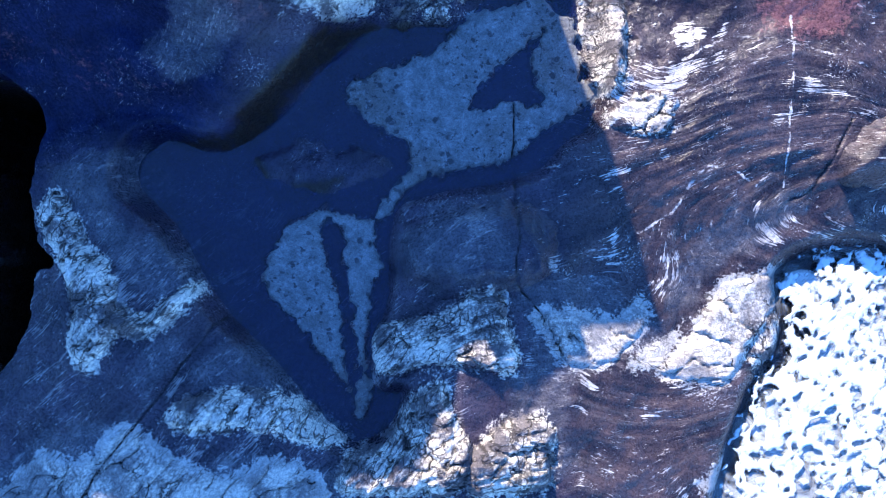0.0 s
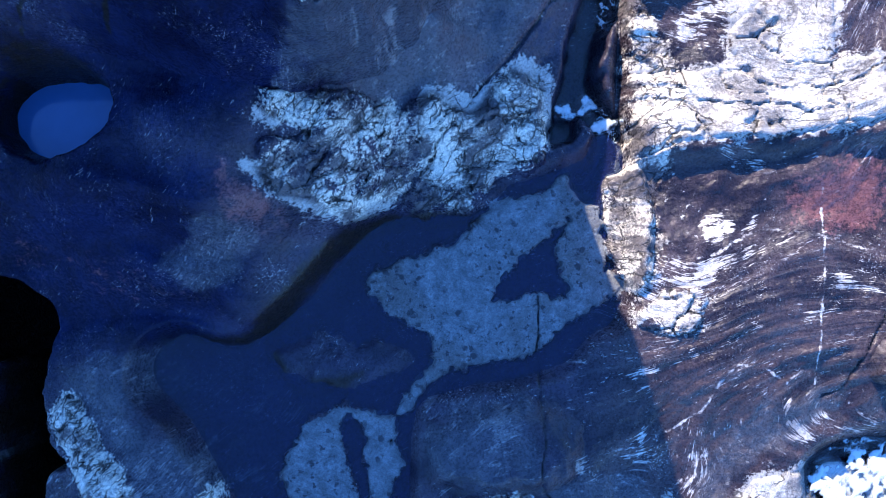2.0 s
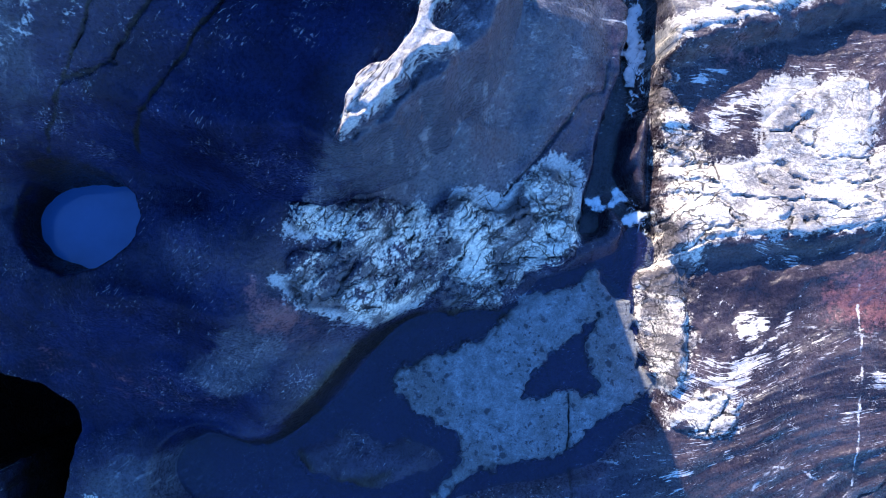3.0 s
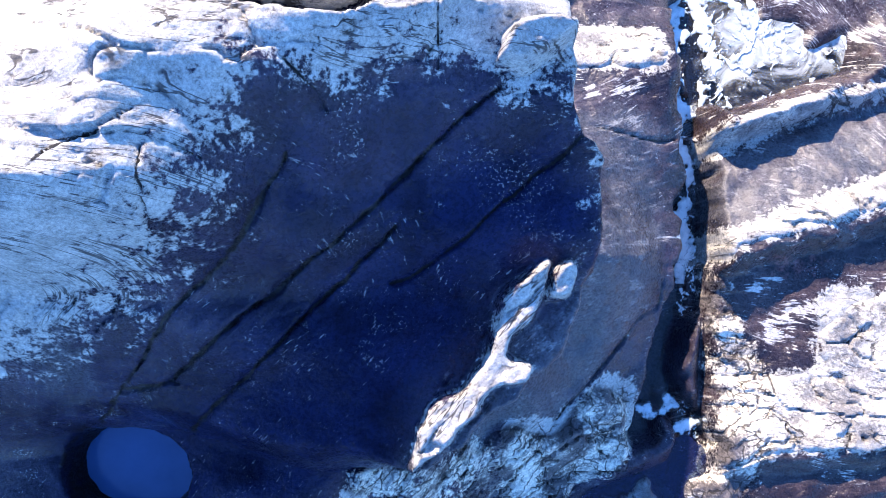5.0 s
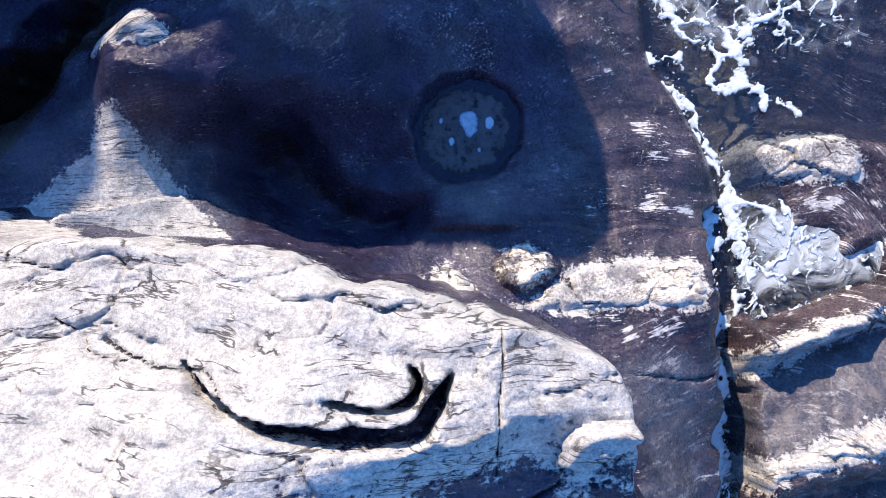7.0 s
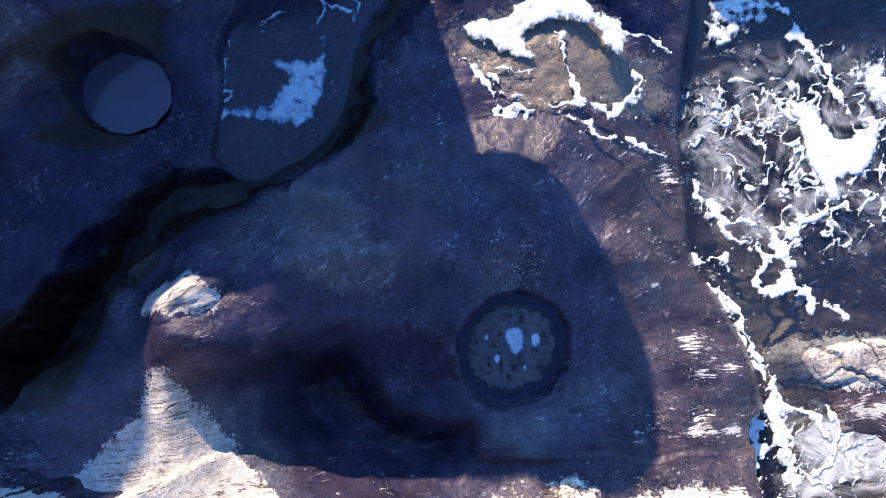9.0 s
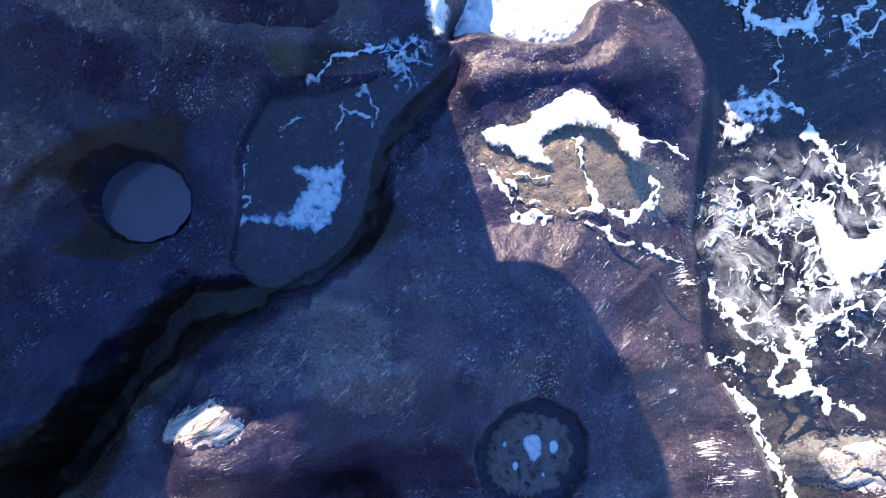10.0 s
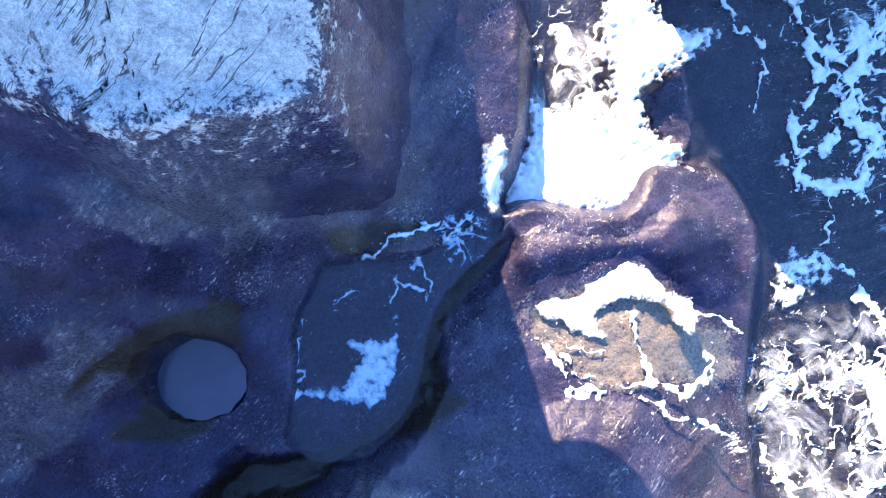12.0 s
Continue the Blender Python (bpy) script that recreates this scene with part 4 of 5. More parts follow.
def water_material(name, deep, clear, waves, tint=(0.55, 0.72, 0.78)):
    m, t, bsdf = nodes_of(name)
    w = Wire(t)
    t.nodes.remove(bsdf)
    out = t.nodes["Material Output"]
    gloss, body, see = (t.nodes.new("ShaderNodeBsdf" + n) for n in ("Glossy", "Diffuse", "Transparent"))
    gloss.inputs["Roughness"].default_value = 0.06
    w.put(body.inputs["Color"], w.mix(w.noise(1.2, 5, 0.6), tuple(0.75 * c for c in deep), tuple(1.3 * c for c in deep)))
    see.inputs["Color"].default_value = (*tint, 1)
    n = w.bump(w.noise(2.2, 4, 0.55, warp=0.6), waves, 0.12)
    t.links.new(n, gloss.inputs["Normal"])
    mix1, mix2 = t.nodes.new("ShaderNodeMixShader"), t.nodes.new("ShaderNodeMixShader")
    mix1.inputs[0].default_value = clear
    t.links.new(body.outputs[0], mix1.inputs[1])
    t.links.new(see.outputs[0], mix1.inputs[2])
    mix2.inputs[0].default_value = 0.05
    t.links.new(mix1.outputs[0], mix2.inputs[1])
    t.links.new(gloss.outputs[0], mix2.inputs[2])
    t.links.new(mix2.outputs[0], out.inputs["Surface"])
    return m


def foam_material(name="sea_foam", thin=(0.46, 0.53, 0.55), thick=(0.82, 0.88, 0.88)):
    m, t, bsdf = nodes_of(name)
    w = Wire(t)
    bub = w.cells(22.0)
    wisp = w.math("ADD", w.math("MULTIPLY", w.math("SUBTRACT", w.noise(16, 5, 0.7), 0.5), 1.0), w.math("MULTIPLY", w.math("SUBTRACT", w.noise(4, 5, 0.65, warp=0.8), 0.5), 1.1))
    dense = w.math("ADD", w.attr("body"), wisp)
    w.put(bsdf.inputs["Base Color"], w.mix(w.step(dense, 0.15, 1.25), thin, thick))
    bsdf.inputs["Roughness"].default_value = 0.7
    w.put(bsdf.inputs["Alpha"], w.step(dense, -0.05, 0.55))
    w.put(bsdf.inputs["Normal"], w.bump(w.math("ADD", w.noise(9, 4), w.math("MULTIPLY", bub, 0.6)), 0.45, 0.02))
    return m


def film_material():
    m, t, bsdf = nodes_of("aerated_water")
    w = Wire(t)
    t.nodes.remove(bsdf)
    body, see, mix = t.nodes.new("ShaderNodeBsdfDiffuse"), t.nodes.new("ShaderNodeBsdfTransparent"), t.nodes.new("ShaderNodeMixShader")
    w.put(body.inputs["Color"], w.mix(w.noise(2.5, 4), (0.45, 0.52, 0.52), (0.75, 0.78, 0.78)))
    cover = w.math("MULTIPLY", w.step(w.math("ADD", w.noise(0.8, 8, 0.66, warp=1.6), w.math("MULTIPLY", w.math("MAXIMUM", w.math("SUBTRACT", w.attr("cover"), 1.0), 0.0), 0.2)), 0.43, 0.70), w.step(w.attr("cover"), 0.0, 0.9))
    t.links.new(cover, mix.inputs[0])
    t.links.new(see.outputs[0], mix.inputs[1])
    t.links.new(body.outputs[0], mix.inputs[2])
    t.links.new(mix.outputs[0], t.nodes["Material Output"].inputs["Surface"])
    return m


ROCK = rock_material()
FILM = film_material()
SEA = water_material("sea_water", (0.022, 0.027, 0.050), 0.70, 0.4, (0.84, 0.88, 0.90))
STILL = water_material("still_water", (0.012, 0.013, 0.062), 0.42, 0.04, (0.62, 0.74, 0.86))
MILKY = water_material("clouded_pool_water", (0.10, 0.19, 0.44), 0.05, 0.04)
DUSKY = water_material("dusky_pool_water", (0.075, 0.075, 0.115), 0.12, 0.04)
DARK = water_material("dark_pool_water", (0.036, 0.035, 0.066), 0.72, 0.04, (0.80, 0.84, 0.90))
FOAM = foam_material()
# foam lying in shade: the blue dimness is part of its base colour
SHADED_FOAM = foam_material("shaded_foam", (0.10, 0.21, 0.34), (0.50, 0.66, 0.72))
SCUM = foam_material("grey_scum", (0.045, 0.047, 0.055), (0.115, 0.118, 0.125))


# ---- builders ----
def quads(keep):
    return keep[:-1, :-1] & keep[:-1, 1:] & keep[1:, 1:] & keep[1:, :-1]


def islands(mark, ok):
    """Numbers the connected patches of equal marks among the quads ok; small ones join a neighbour."""
    def spread_over(lab, same):
        while True:
            was = lab.copy()
            for ax in (0, 1):
                a, c = (slice(1, None), slice(None)), (slice(None, -1), slice(None))
                if ax:
                    a, c = a[::-1], c[::-1]
                for p, q in ((a, c), (c, a)):
                    lab[p] = np.where(ok[p] & ok[q] & (~same | (mark[p] == mark[q])), np.maximum(lab[p], lab[q]), lab[p])
            if (lab == was).all():
                return lab
    lab = spread_over(np.where(ok, np.arange(1, ok.size + 1).reshape(ok.shape), 0), np.ones((1, 1), bool)[0, 0])
    for turn in range(40):
        ids, n = np.unique(lab[ok], return_counts=True)
        weak = np.isin(lab, ids[n < 90]) & ok
        if not weak.any() or len(ids) < 2:
            break
        strong = np.where(weak, 0, lab)
        near = np.zeros_like(lab)
        for dy, dx in ((0, 1), (0, -1), (1, 0), (-1, 0)):
            near = np.maximum(near, np.roll(strong, (dy, dx), (0, 1)))
        lab = np.where(weak & (near > 0), near, lab)
        if not (weak & (near > 0)).any():
            break
    return lab


def sheet(name, x, y, z, keep, k, parent=None):
    """A surface over the grid points x, y at heights z, kept where the quads lie in keep."""
    h, wd = x.shape
    idx = np.arange(h * wd).reshape(h, wd)
    q = np.stack([idx[:-1, :-1], idx[:-1, 1:], idx[1:, 1:], idx[1:, :-1]], -1)
    if keep is not None:
        q = q[quads(keep) if keep.shape == x.shape else keep]
    q = q.reshape(-1, 4)
    used, inv = np.unique(q, return_inverse=True)
    co = np.stack([x.ravel(), y.ravel(), z.ravel()], -1)[used]
    return raw_mesh(name, co, inv.reshape(-1, 4), {n: v.ravel()[used] for n, v in k.items()}, parent)


def raw_mesh(name, co, faces, attrs, parent=None, material=None):
    me = bpy.data.meshes.new(name)
    me.vertices.add(len(co))
    me.vertices.foreach_set("co", np.ascontiguousarray(co, np.float32).ravel())
    n = faces.shape[1]
    me.loops.add(faces.size)
    me.loops.foreach_set("vertex_index", np.ascontiguousarray(faces, np.int32).ravel())
    me.polygons.add(len(faces))
    me.polygons.foreach_set("loop_start", np.arange(0, faces.size, n, dtype=np.int32))
    me.polygons.foreach_set("use_smooth", np.ones(len(faces), bool))
    for a, v in attrs.items():
        me.attributes.new(a, "FLOAT", "POINT").data.foreach_set("value", np.ascontiguousarray(v, np.float32))
    me.update(calc_edges=True)
    me.validate()
    me.materials.append(material or ROCK)
    ob = new(name, me)
    if parent is not None:
        ob.parent = parent
    return ob


def grid(x0, x1, y0, y1, step):
    return np.meshgrid(np.arange(x0, x1 + step / 2, step), np.arange(y0, y1 + step / 2, step))


def with_beds(x, y, k):
    k = dict(k)
    k["beds"] = strata(x, y)
    return k


def mound(name, outline, rise, edge, label, category="rock", rough=1.0, tilt=(0, 0), step=0.05, power=1.0, split=0.0):
    """A rock of its own that stands out of the ground within an outline."""
    q = rounded(outline)
    lo, hi = q.min(0) - 0.3, q.max(0) + 0.3
    x, y = grid(lo[0], hi[0], lo[1], hi[1], step)
    d = inside(x, y, outline, 3.0) + 0.12 * fbm(x, y, 0.6, 3, 61)
    k = kinds(x, y)
    up = smooth(-0.12, edge, d) ** power
    c = q.mean(0)
    z = ground_base(x, y) + relief(x, y, k, rough) - 0.12 + up * (rise + 0.12 + tilt[0] * (x - c[0]) + tilt[1] * (y - c[1]))
    z += up * 0.05 * fbm(x, y, 0.9, 3, 67) * rough
    if not split:
        return tagged(sheet(name, x, y, z, d > -0.14, with_beds(x, y, k)), label, category)
    # a rock broken by through-going joints: one part a block
    lift, gap, mark = blocks_of(strata(x, y) / split + 0.3 * fbm(x, y, 1.0, 3, 153), (x * 0.75 + y * 0.66) / (1.5 * split) + 0.3 * fbm(x, y, 1.0, 3, 155), 21, True)
    seam = smooth(0.075, 0.01, gap + 0.03 * fbm(x, y, 0.3, 2, 157))
    z = z + up * (0.08 * lift * rough - 0.10 * seam)
    k["crack"] = np.maximum(k["crack"], 0.75 * seam)
    thing = tagged(new(name), label, category)
    beds = with_beds(x, y, k)
    whole = quads(d > -0.14)
    lab = islands(mark[:-1, :-1], whole)
    for m in np.unique(lab[whole]):
        sheet("block", x, y, z, whole & (lab == m), beds, thing)
    return thing


def pool(name, outline, level, label, material=None, step=0.07, kind=""):
    q = rounded(outline)
    lo, hi = q.min(0) - 0.1, q.max(0) + 0.1
    x, y = grid(lo[0] - 0.3, hi[0] + 0.3, lo[1] - 0.3, hi[1] + 0.3, step)
    co, tri = cut(x, y, inside(x, y, outline, 1.0) + 0.22 + 0.05 * fbm(x, y, 0.4, 2, 119))
    co[:, 2] = level
    ob = raw_mesh(name, co, tri, {}, None, material or STILL)
    return tagged(ob, label, "tide pool", kind=kind)


def cut(x, y, f):
    """Triangles of the part of the grid where f > 0, cut cleanly along f = 0."""
    h, wd = x.shape
    idx = np.arange(h * wd).reshape(h, wd)
    a, b, c, d = idx[:-1, :-1].ravel(), idx[:-1, 1:].ravel(), idx[1:, 1:].ravel(), idx[1:, :-1].ravel()
    t = np.concatenate([np.stack([a, b, c], -1), np.stack([a, c, d], -1)])
    co = np.stack([x.ravel(), y.ravel(), f.ravel()], -1)
    pos = f.ravel()[t] > 0
    n = pos.sum(1)
    full = t[n == 3]
    used, inv = np.unique(full, return_inverse=True)
    out_co, out_tri = [co[used]], [inv.reshape(-1, 3)]
    base = len(used)
    for count in (1, 2):
        s, p = t[n == count], pos[n == count]
        if not len(s):
            continue
        odd = np.argmax(p if count == 1 else ~p, axis=1)
        r = np.arange(len(s))
        A, B, C = co[s[r, odd]], co[s[r, (odd + 1) % 3]], co[s[r, (odd + 2) % 3]]
        AB = A + (B - A) * (A[:, 2] / (A[:, 2] - B[:, 2]))[:, None]
        AC = A + (C - A) * (A[:, 2] / (A[:, 2] - C[:, 2]))[:, None]
        m = len(s)
        if count == 1:
            out_co.append(np.concatenate([A, AB, AC]))
            out_tri.append(np.stack([base + r, base + m + r, base + 2 * m + r], -1))
            base += 3 * m
        else:
            out_co.append(np.concatenate([AB, B, C, AC]))
            out_tri.append(np.stack([base + r, base + m + r, base + 2 * m + r], -1))
            out_tri.append(np.stack([base + r, base + 2 * m + r, base + 3 * m + r], -1))
            base += 4 * m
    return np.concatenate(out_co), np.concatenate(out_tri)


def foam(name, outline, level, label, lace=0.5, size=0.5, seed=0, thick=0.05, step=0.04, edge=0.35, fray=0.36, gain=1.0, material=None, parent=None):
    """A patch of foam with a lacy rim and holes; lace: how open it is."""
    q = rounded(outline)
    lo, hi = q.min(0) - 0.3, q.max(0) + 0.3
    x, y = grid(lo[0], hi[0], lo[1], hi[1], step)
    wx, wy = x + 0.25 * fbm(x, y, 0.7, 2, seed + 5), y + 0.25 * fbm(x, y, 0.7, 2, seed + 9)
    d = inside(x, y, outline, 1.5)
    web = 1 - 4.2 * np.abs(fbm(wx, wy, size, 4, seed))
    blobs = 1.6 * fbm(x, y, size * 0.35, 3, seed + 13) - 0.75 + 0.5 * fbm(x, y, size * 2.5, 1, seed + 17)
    f = np.minimum(d / edge, 1.0) + lace * (np.maximum(web, blobs) - 1.0) + fray * fbm(x, y, 0.2, 4, seed + 3)
    co, tri = cut(x, y, f + 0.25)
    if not len(tri):
        return None
    co[:, 2] -= 0.25
    body = co[:, 2].copy()
    rest = level(co[:, 0], co[:, 1]) if callable(level) else level
    co[:, 2] = rest + thick * np.clip(co[:, 2], 0, 1) ** 0.5 * (0.8 + 0.4 * fbm(co[:, 0], co[:, 1], 1.5, 2, seed + 1))
    ob = raw_mesh(name, co, tri, {"body": body * gain}, parent, material or FOAM)
    return tagged(ob, label) if parent else tagged(ob, label, "sea foam", "foam patches on the water")


def over_rock(x, y):
    """The level of water running over the rock."""
    return np.maximum(ground_base(x, y) + 0.2, np.where(y < 31.2, 2.0, 1.3))


def streaks(name, strokes, level, label, seed, fray=0.3, thick=0.03, step=0.03, material=None):
    """Ropes of foam along winding lines of given half widths, shedding flecks."""
    pts = np.concatenate([np.array(line) for line, _ in strokes])
    lo, hi = pts.min(0) - 0.7, pts.max(0) + 0.7
    x, y = grid(lo[0], hi[0], lo[1], hi[1], step)
    wx, wy = x + 0.2 * fbm(x, y, 0.6, 4, seed), y + 0.2 * fbm(x, y, 0.6, 4, seed + 4)
    swell = np.clip(0.95 + 1.7 * fbm(x, y, 0.5, 3, seed + 7), 0.05, 2.8)
    f, near = np.full(x.shape, -9.0), np.full(x.shape, -9.0)
    for line, half in strokes:
        far = -inside(wx, wy, line, 1.2, False)
        f, near = np.maximum(f, 1 - far / (half * swell)), np.maximum(near, 1 - far / (0.25 + 3 * half))
    f = f + fray * fbm(x, y, 0.16, 3, seed + 3)
    f = np.minimum(np.maximum(f, 2.1 * fbm(x, y, 0.12, 2, seed + 11) - 2.0 + near), 1.2)
    co, tri = cut(x, y, f)
    body = co[:, 2].copy()
    rest = level(co[:, 0], co[:, 1]) if callable(level) else level
    co[:, 2] = rest + thick * np.clip(body, 0, 1) ** 0.5
    ob = raw_mesh(name, co, tri, {"body": 0.25 + body}, None, material or FOAM)
    return tagged(ob, label, "sea foam", "foam patches on the water")


# ---- the ground: one sheet of bedrock ----
def spread(a, b, step, far, count=14):
    k = np.geomspace(step, far, count)
    return np.concatenate([(a - np.cumsum(k)[::-1]), np.arange(a, b, step), b + np.cumsum(k)])


gx, gy = np.meshgrid(spread(-17.0, 12.2, 0.05, 160), spread(-6.0, 37.0, 0.05, 160))
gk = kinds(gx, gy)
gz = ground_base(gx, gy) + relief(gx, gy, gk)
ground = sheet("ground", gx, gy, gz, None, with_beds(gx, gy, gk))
tagged(ground, "dark wave-worn coastal bedrock with folded beds and salt crust", "rock ground", kind="structure")

# ---- sea ----
sx, sy = np.meshgrid(spread(2.0, 16.0, 0.1, 900), spread(-9.0, 37.0, 0.1, 900))
sz = 0.55 + 0.02 * fbm(sx, sy, 1.4, 3, 71)
sea = sheet("water", sx, sy, sz, sx > -6.0, {})
sea.data.materials[0] = SEA
tagged(sea, "clear dark blue sea water moving in rock channels", "sea", kind="structure")

# ---- the great rock head ----
AX = [-24, -12, -10, -8, -6, -4.5, -3, -1.5, 0, 1]
HEAD = [
    [6, 5, 5, 5.5, 6.5, 7.5, 8.2, 8.2, 8, 7],
    [8, 7, 7, 7.2, 7.8, 8.1, 8.3, 8.3, 8, 7],
    [10, 9.5, 9.5, 9.4, 9.2, 8.7, 8.5, 8.5, 8.3, 7.4],
    [12, 12.3, 12.2, 11.9, 11.4, 9.5, 8.9, 8.8, 8.6, 8],
    [12, 11.5, 11.2, 11.0, 11.4, 10.9, 9.8, 9.6, 9.4, 9],
    [11, 10.5, 10.3, 10.2, 10.8, 10.9, 10.6, 10.1, 9.7, 9.2],
    [9.6, 9, 9, 9.1, 9.6, 10, 10.1, 9.7, 9.3, 8.6],
    [8.5, 8.2, 8.4, 8.8, 9.1, 9.2, 8.9, 8.6, 8, 7],
    [7, 6, 6, 6, 7, 8, 8, 7, 6, 5],
]
AY = [8, 10, 12, 13.5, 15, 15.8, 17, 18.2, 19]
HEAD_RIM = [(-0.05, 12.2), (0.15, 13.2), (0.0, 14.2), (-0.29, 14.7), (-0.43, 15.46), (-0.51, 16.04), (-0.76, 16.39), (-1.34, 16.82), (-2.19, 17.09), (-2.66, 17.27), (-3.36, 17.47), (-3.99, 17.59), (-4.53, 17.73), (-5.24, 17.98), (-5.79, 18.11), (-6.57, 18.21), (-7.36, 18.27), (-9.15, 18.41), (-11.0, 18.9), (-14.2, 19), (-14.8, 16),
            (-14.8, 11), (-12, 9.9), (-9, 10.0), (-7, 10.1), (-5, 9.5), (-3.7, 9.5), (-2.75, 9.35), (-1.9, 9.9), (-1.0, 10.7), (-0.5, 11.2)]
x, y = grid(-15.0, 1.6, 7.6, 20.0, 0.038)
d = inside(x, y, HEAD_RIM, 3.0) + 0.10 * fbm(x, y, 0.8, 3, 81)
k = kinds(x, y)
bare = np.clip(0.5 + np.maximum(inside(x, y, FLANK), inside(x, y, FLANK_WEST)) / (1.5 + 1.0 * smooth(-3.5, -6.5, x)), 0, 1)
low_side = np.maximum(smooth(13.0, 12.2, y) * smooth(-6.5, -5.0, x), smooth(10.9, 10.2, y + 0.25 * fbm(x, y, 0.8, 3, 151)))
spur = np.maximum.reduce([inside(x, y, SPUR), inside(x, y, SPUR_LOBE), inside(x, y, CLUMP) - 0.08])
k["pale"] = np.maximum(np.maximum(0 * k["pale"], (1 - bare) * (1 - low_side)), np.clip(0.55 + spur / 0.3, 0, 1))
# north face below the rim: its shade put in as dark colour
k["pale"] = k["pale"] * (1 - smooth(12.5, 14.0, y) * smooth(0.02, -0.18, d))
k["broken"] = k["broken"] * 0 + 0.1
# flank shade painted over its dark rock, weaker towards the top
k["shade_dark"] = bare * (1 - 0.42 * smooth(14.0, 16.5, y - 0.75 * x))
z = table(x + 0.25 * fbm(x, y, 2.6, 2, 103), y + 0.25 * fbm(x, y, 2.6, 3, 109), AX, AY, HEAD) + 0.06 * fbm(x, y, 1.5, 3, 113)
z = z - 0.45 * smooth(13.2, 12.0, y) * smooth(8.6, 9.5, y) + 0.5 * smooth(-0.08, 0.06, spur + 0.07 * fbm(x, y, 0.55, 4, 85))
low = ground_base(x, y) - 0.5
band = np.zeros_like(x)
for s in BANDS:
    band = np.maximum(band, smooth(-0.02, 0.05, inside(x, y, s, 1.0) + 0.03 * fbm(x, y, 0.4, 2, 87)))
sheer = np.maximum(smooth(12.5, 14.0, y), smooth(-3.6, -2.7, x))
# shadow in the undercut bands deepened by darker colour inside
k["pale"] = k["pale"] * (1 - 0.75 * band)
up = smooth(-0.9 + 0.5 * sheer, 0.35 - 0.3 * sheer, d) ** 0.8
s = strata(x, y)
lift, gap = blocks_of(s / 0.75 + 0.2 * fbm(x, y, 0.8, 2, 121), x / 2.1 + 0.25 * fbm(x, y, 1.2, 2, 123), 3)
lift2, gap2 = blocks_of(s / 0.3, x / 0.8 + 0.2 * fbm(x, y, 0.8, 2, 125), 13)
ledges = 0.07 * lift + 0.03 * lift2 - 0.10 * smooth(0.07, 0.0, gap) * smooth(-0.1, 0.2, fbm(x, y, 1.3, 2, 127)) - 0.03 * smooth(0.08, 0, gap2)
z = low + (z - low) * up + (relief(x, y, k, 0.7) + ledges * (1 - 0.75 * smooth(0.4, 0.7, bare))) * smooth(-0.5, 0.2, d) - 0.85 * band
head = tagged(new("rock_outcrop"), "tall rock outcrop with pale dry top and dark jointed flank", "rock outcrop")
slab = np.zeros(x.shape, int)
for s in FLANK_CRACKS[:3]:
    p = np.array(s)
    slab += y < np.interp(x, p[:, 0], p[:, 1], left=p[0, 1] - 2, right=p[-1, 1] + 1)
slab = np.where((bare < 0.5) & (low_side < 0.5), 9, slab)
for code, shape in ((8, SPUR), (7, SPUR_LOBE), (6, CLUMP)):
    slab = np.where(inside(x, y, shape) > 0, code, slab)
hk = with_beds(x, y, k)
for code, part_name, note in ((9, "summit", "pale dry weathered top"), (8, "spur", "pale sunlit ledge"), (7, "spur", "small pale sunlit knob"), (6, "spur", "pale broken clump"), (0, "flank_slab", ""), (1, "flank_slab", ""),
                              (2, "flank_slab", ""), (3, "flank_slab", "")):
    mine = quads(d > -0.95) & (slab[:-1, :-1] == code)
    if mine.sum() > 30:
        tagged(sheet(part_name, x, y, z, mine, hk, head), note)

WEST = [(-26, 10.5), (-26, 19.5), (-18, 19.2), (-14.0, 18.2), (-13.2, 15.5), (-13.2, 12), (-14.4, 10.6), (-18, 10.2)]
mound("rock_outcrop", WEST, 6.0, 1.6, "pale weathered rock shoulder beside the tall outcrop", "rock outcrop", 0.8, step=0.12)

# ---- the northern cliff and an unseen boulder added on it to cast shade ----
CLIFF_RIM = [(-7.3, 32.2), (-7.9, 31.75), (-8.6, 31.55), (-9.6, 31.4), (-10.4, 31.2), (-11.3, 31.5), (-12.2, 31.9), (-15, 32.2), (-22, 32), (-24, 48),
             (-12.6, 48), (-10.1, 42), (-8.1, 38.5), (-7.2, 35)]
x, y = grid(-24.4, -3.4, 30.2, 48.4, 0.07)
d = inside(x, y, CLIFF_RIM, 3.5) + 0.10 * fbm(x, y, 0.8, 3, 83)
k = kinds(x, y)
k["pale"] = np.maximum(k["pale"], np.clip(0.5 + (d - 0.35) / 1.7, 0, 1))
k["broken"] = k["broken"] * 0 + 0.1
low = ground_base(x, y) - 0.5
# unseen west end raised so its shadow falls beside TAIL
z = 9.5 + 0.75 * np.clip(y - 32.3, 0, 4.2) - 0.12 * np.maximum(x + 9, 0) + 0.2 * np.maximum(-13.5 - x, 0) + 1.6 * np.clip(-15.8 - x, 0, 2) + 0.2 * fbm(x, y, 2.5, 3, 117)
z = low + (z - low) * smooth(-0.8, 0.4, d) + relief(x, y, k, 0.7) * smooth(-0.5, 0.2, d)
cliff = sheet("rock_cliff", x, y, z, d > -0.85, with_beds(x, y, k))
tagged(cliff, "pale dry cliff top above a dark wet rock wall", "rock outcrop")
# boulder out of view, added only for its rounded shadow
bm = bmesh.new()
bmesh.ops.create_icosphere(bm, subdivisions=5, radius=1.0)
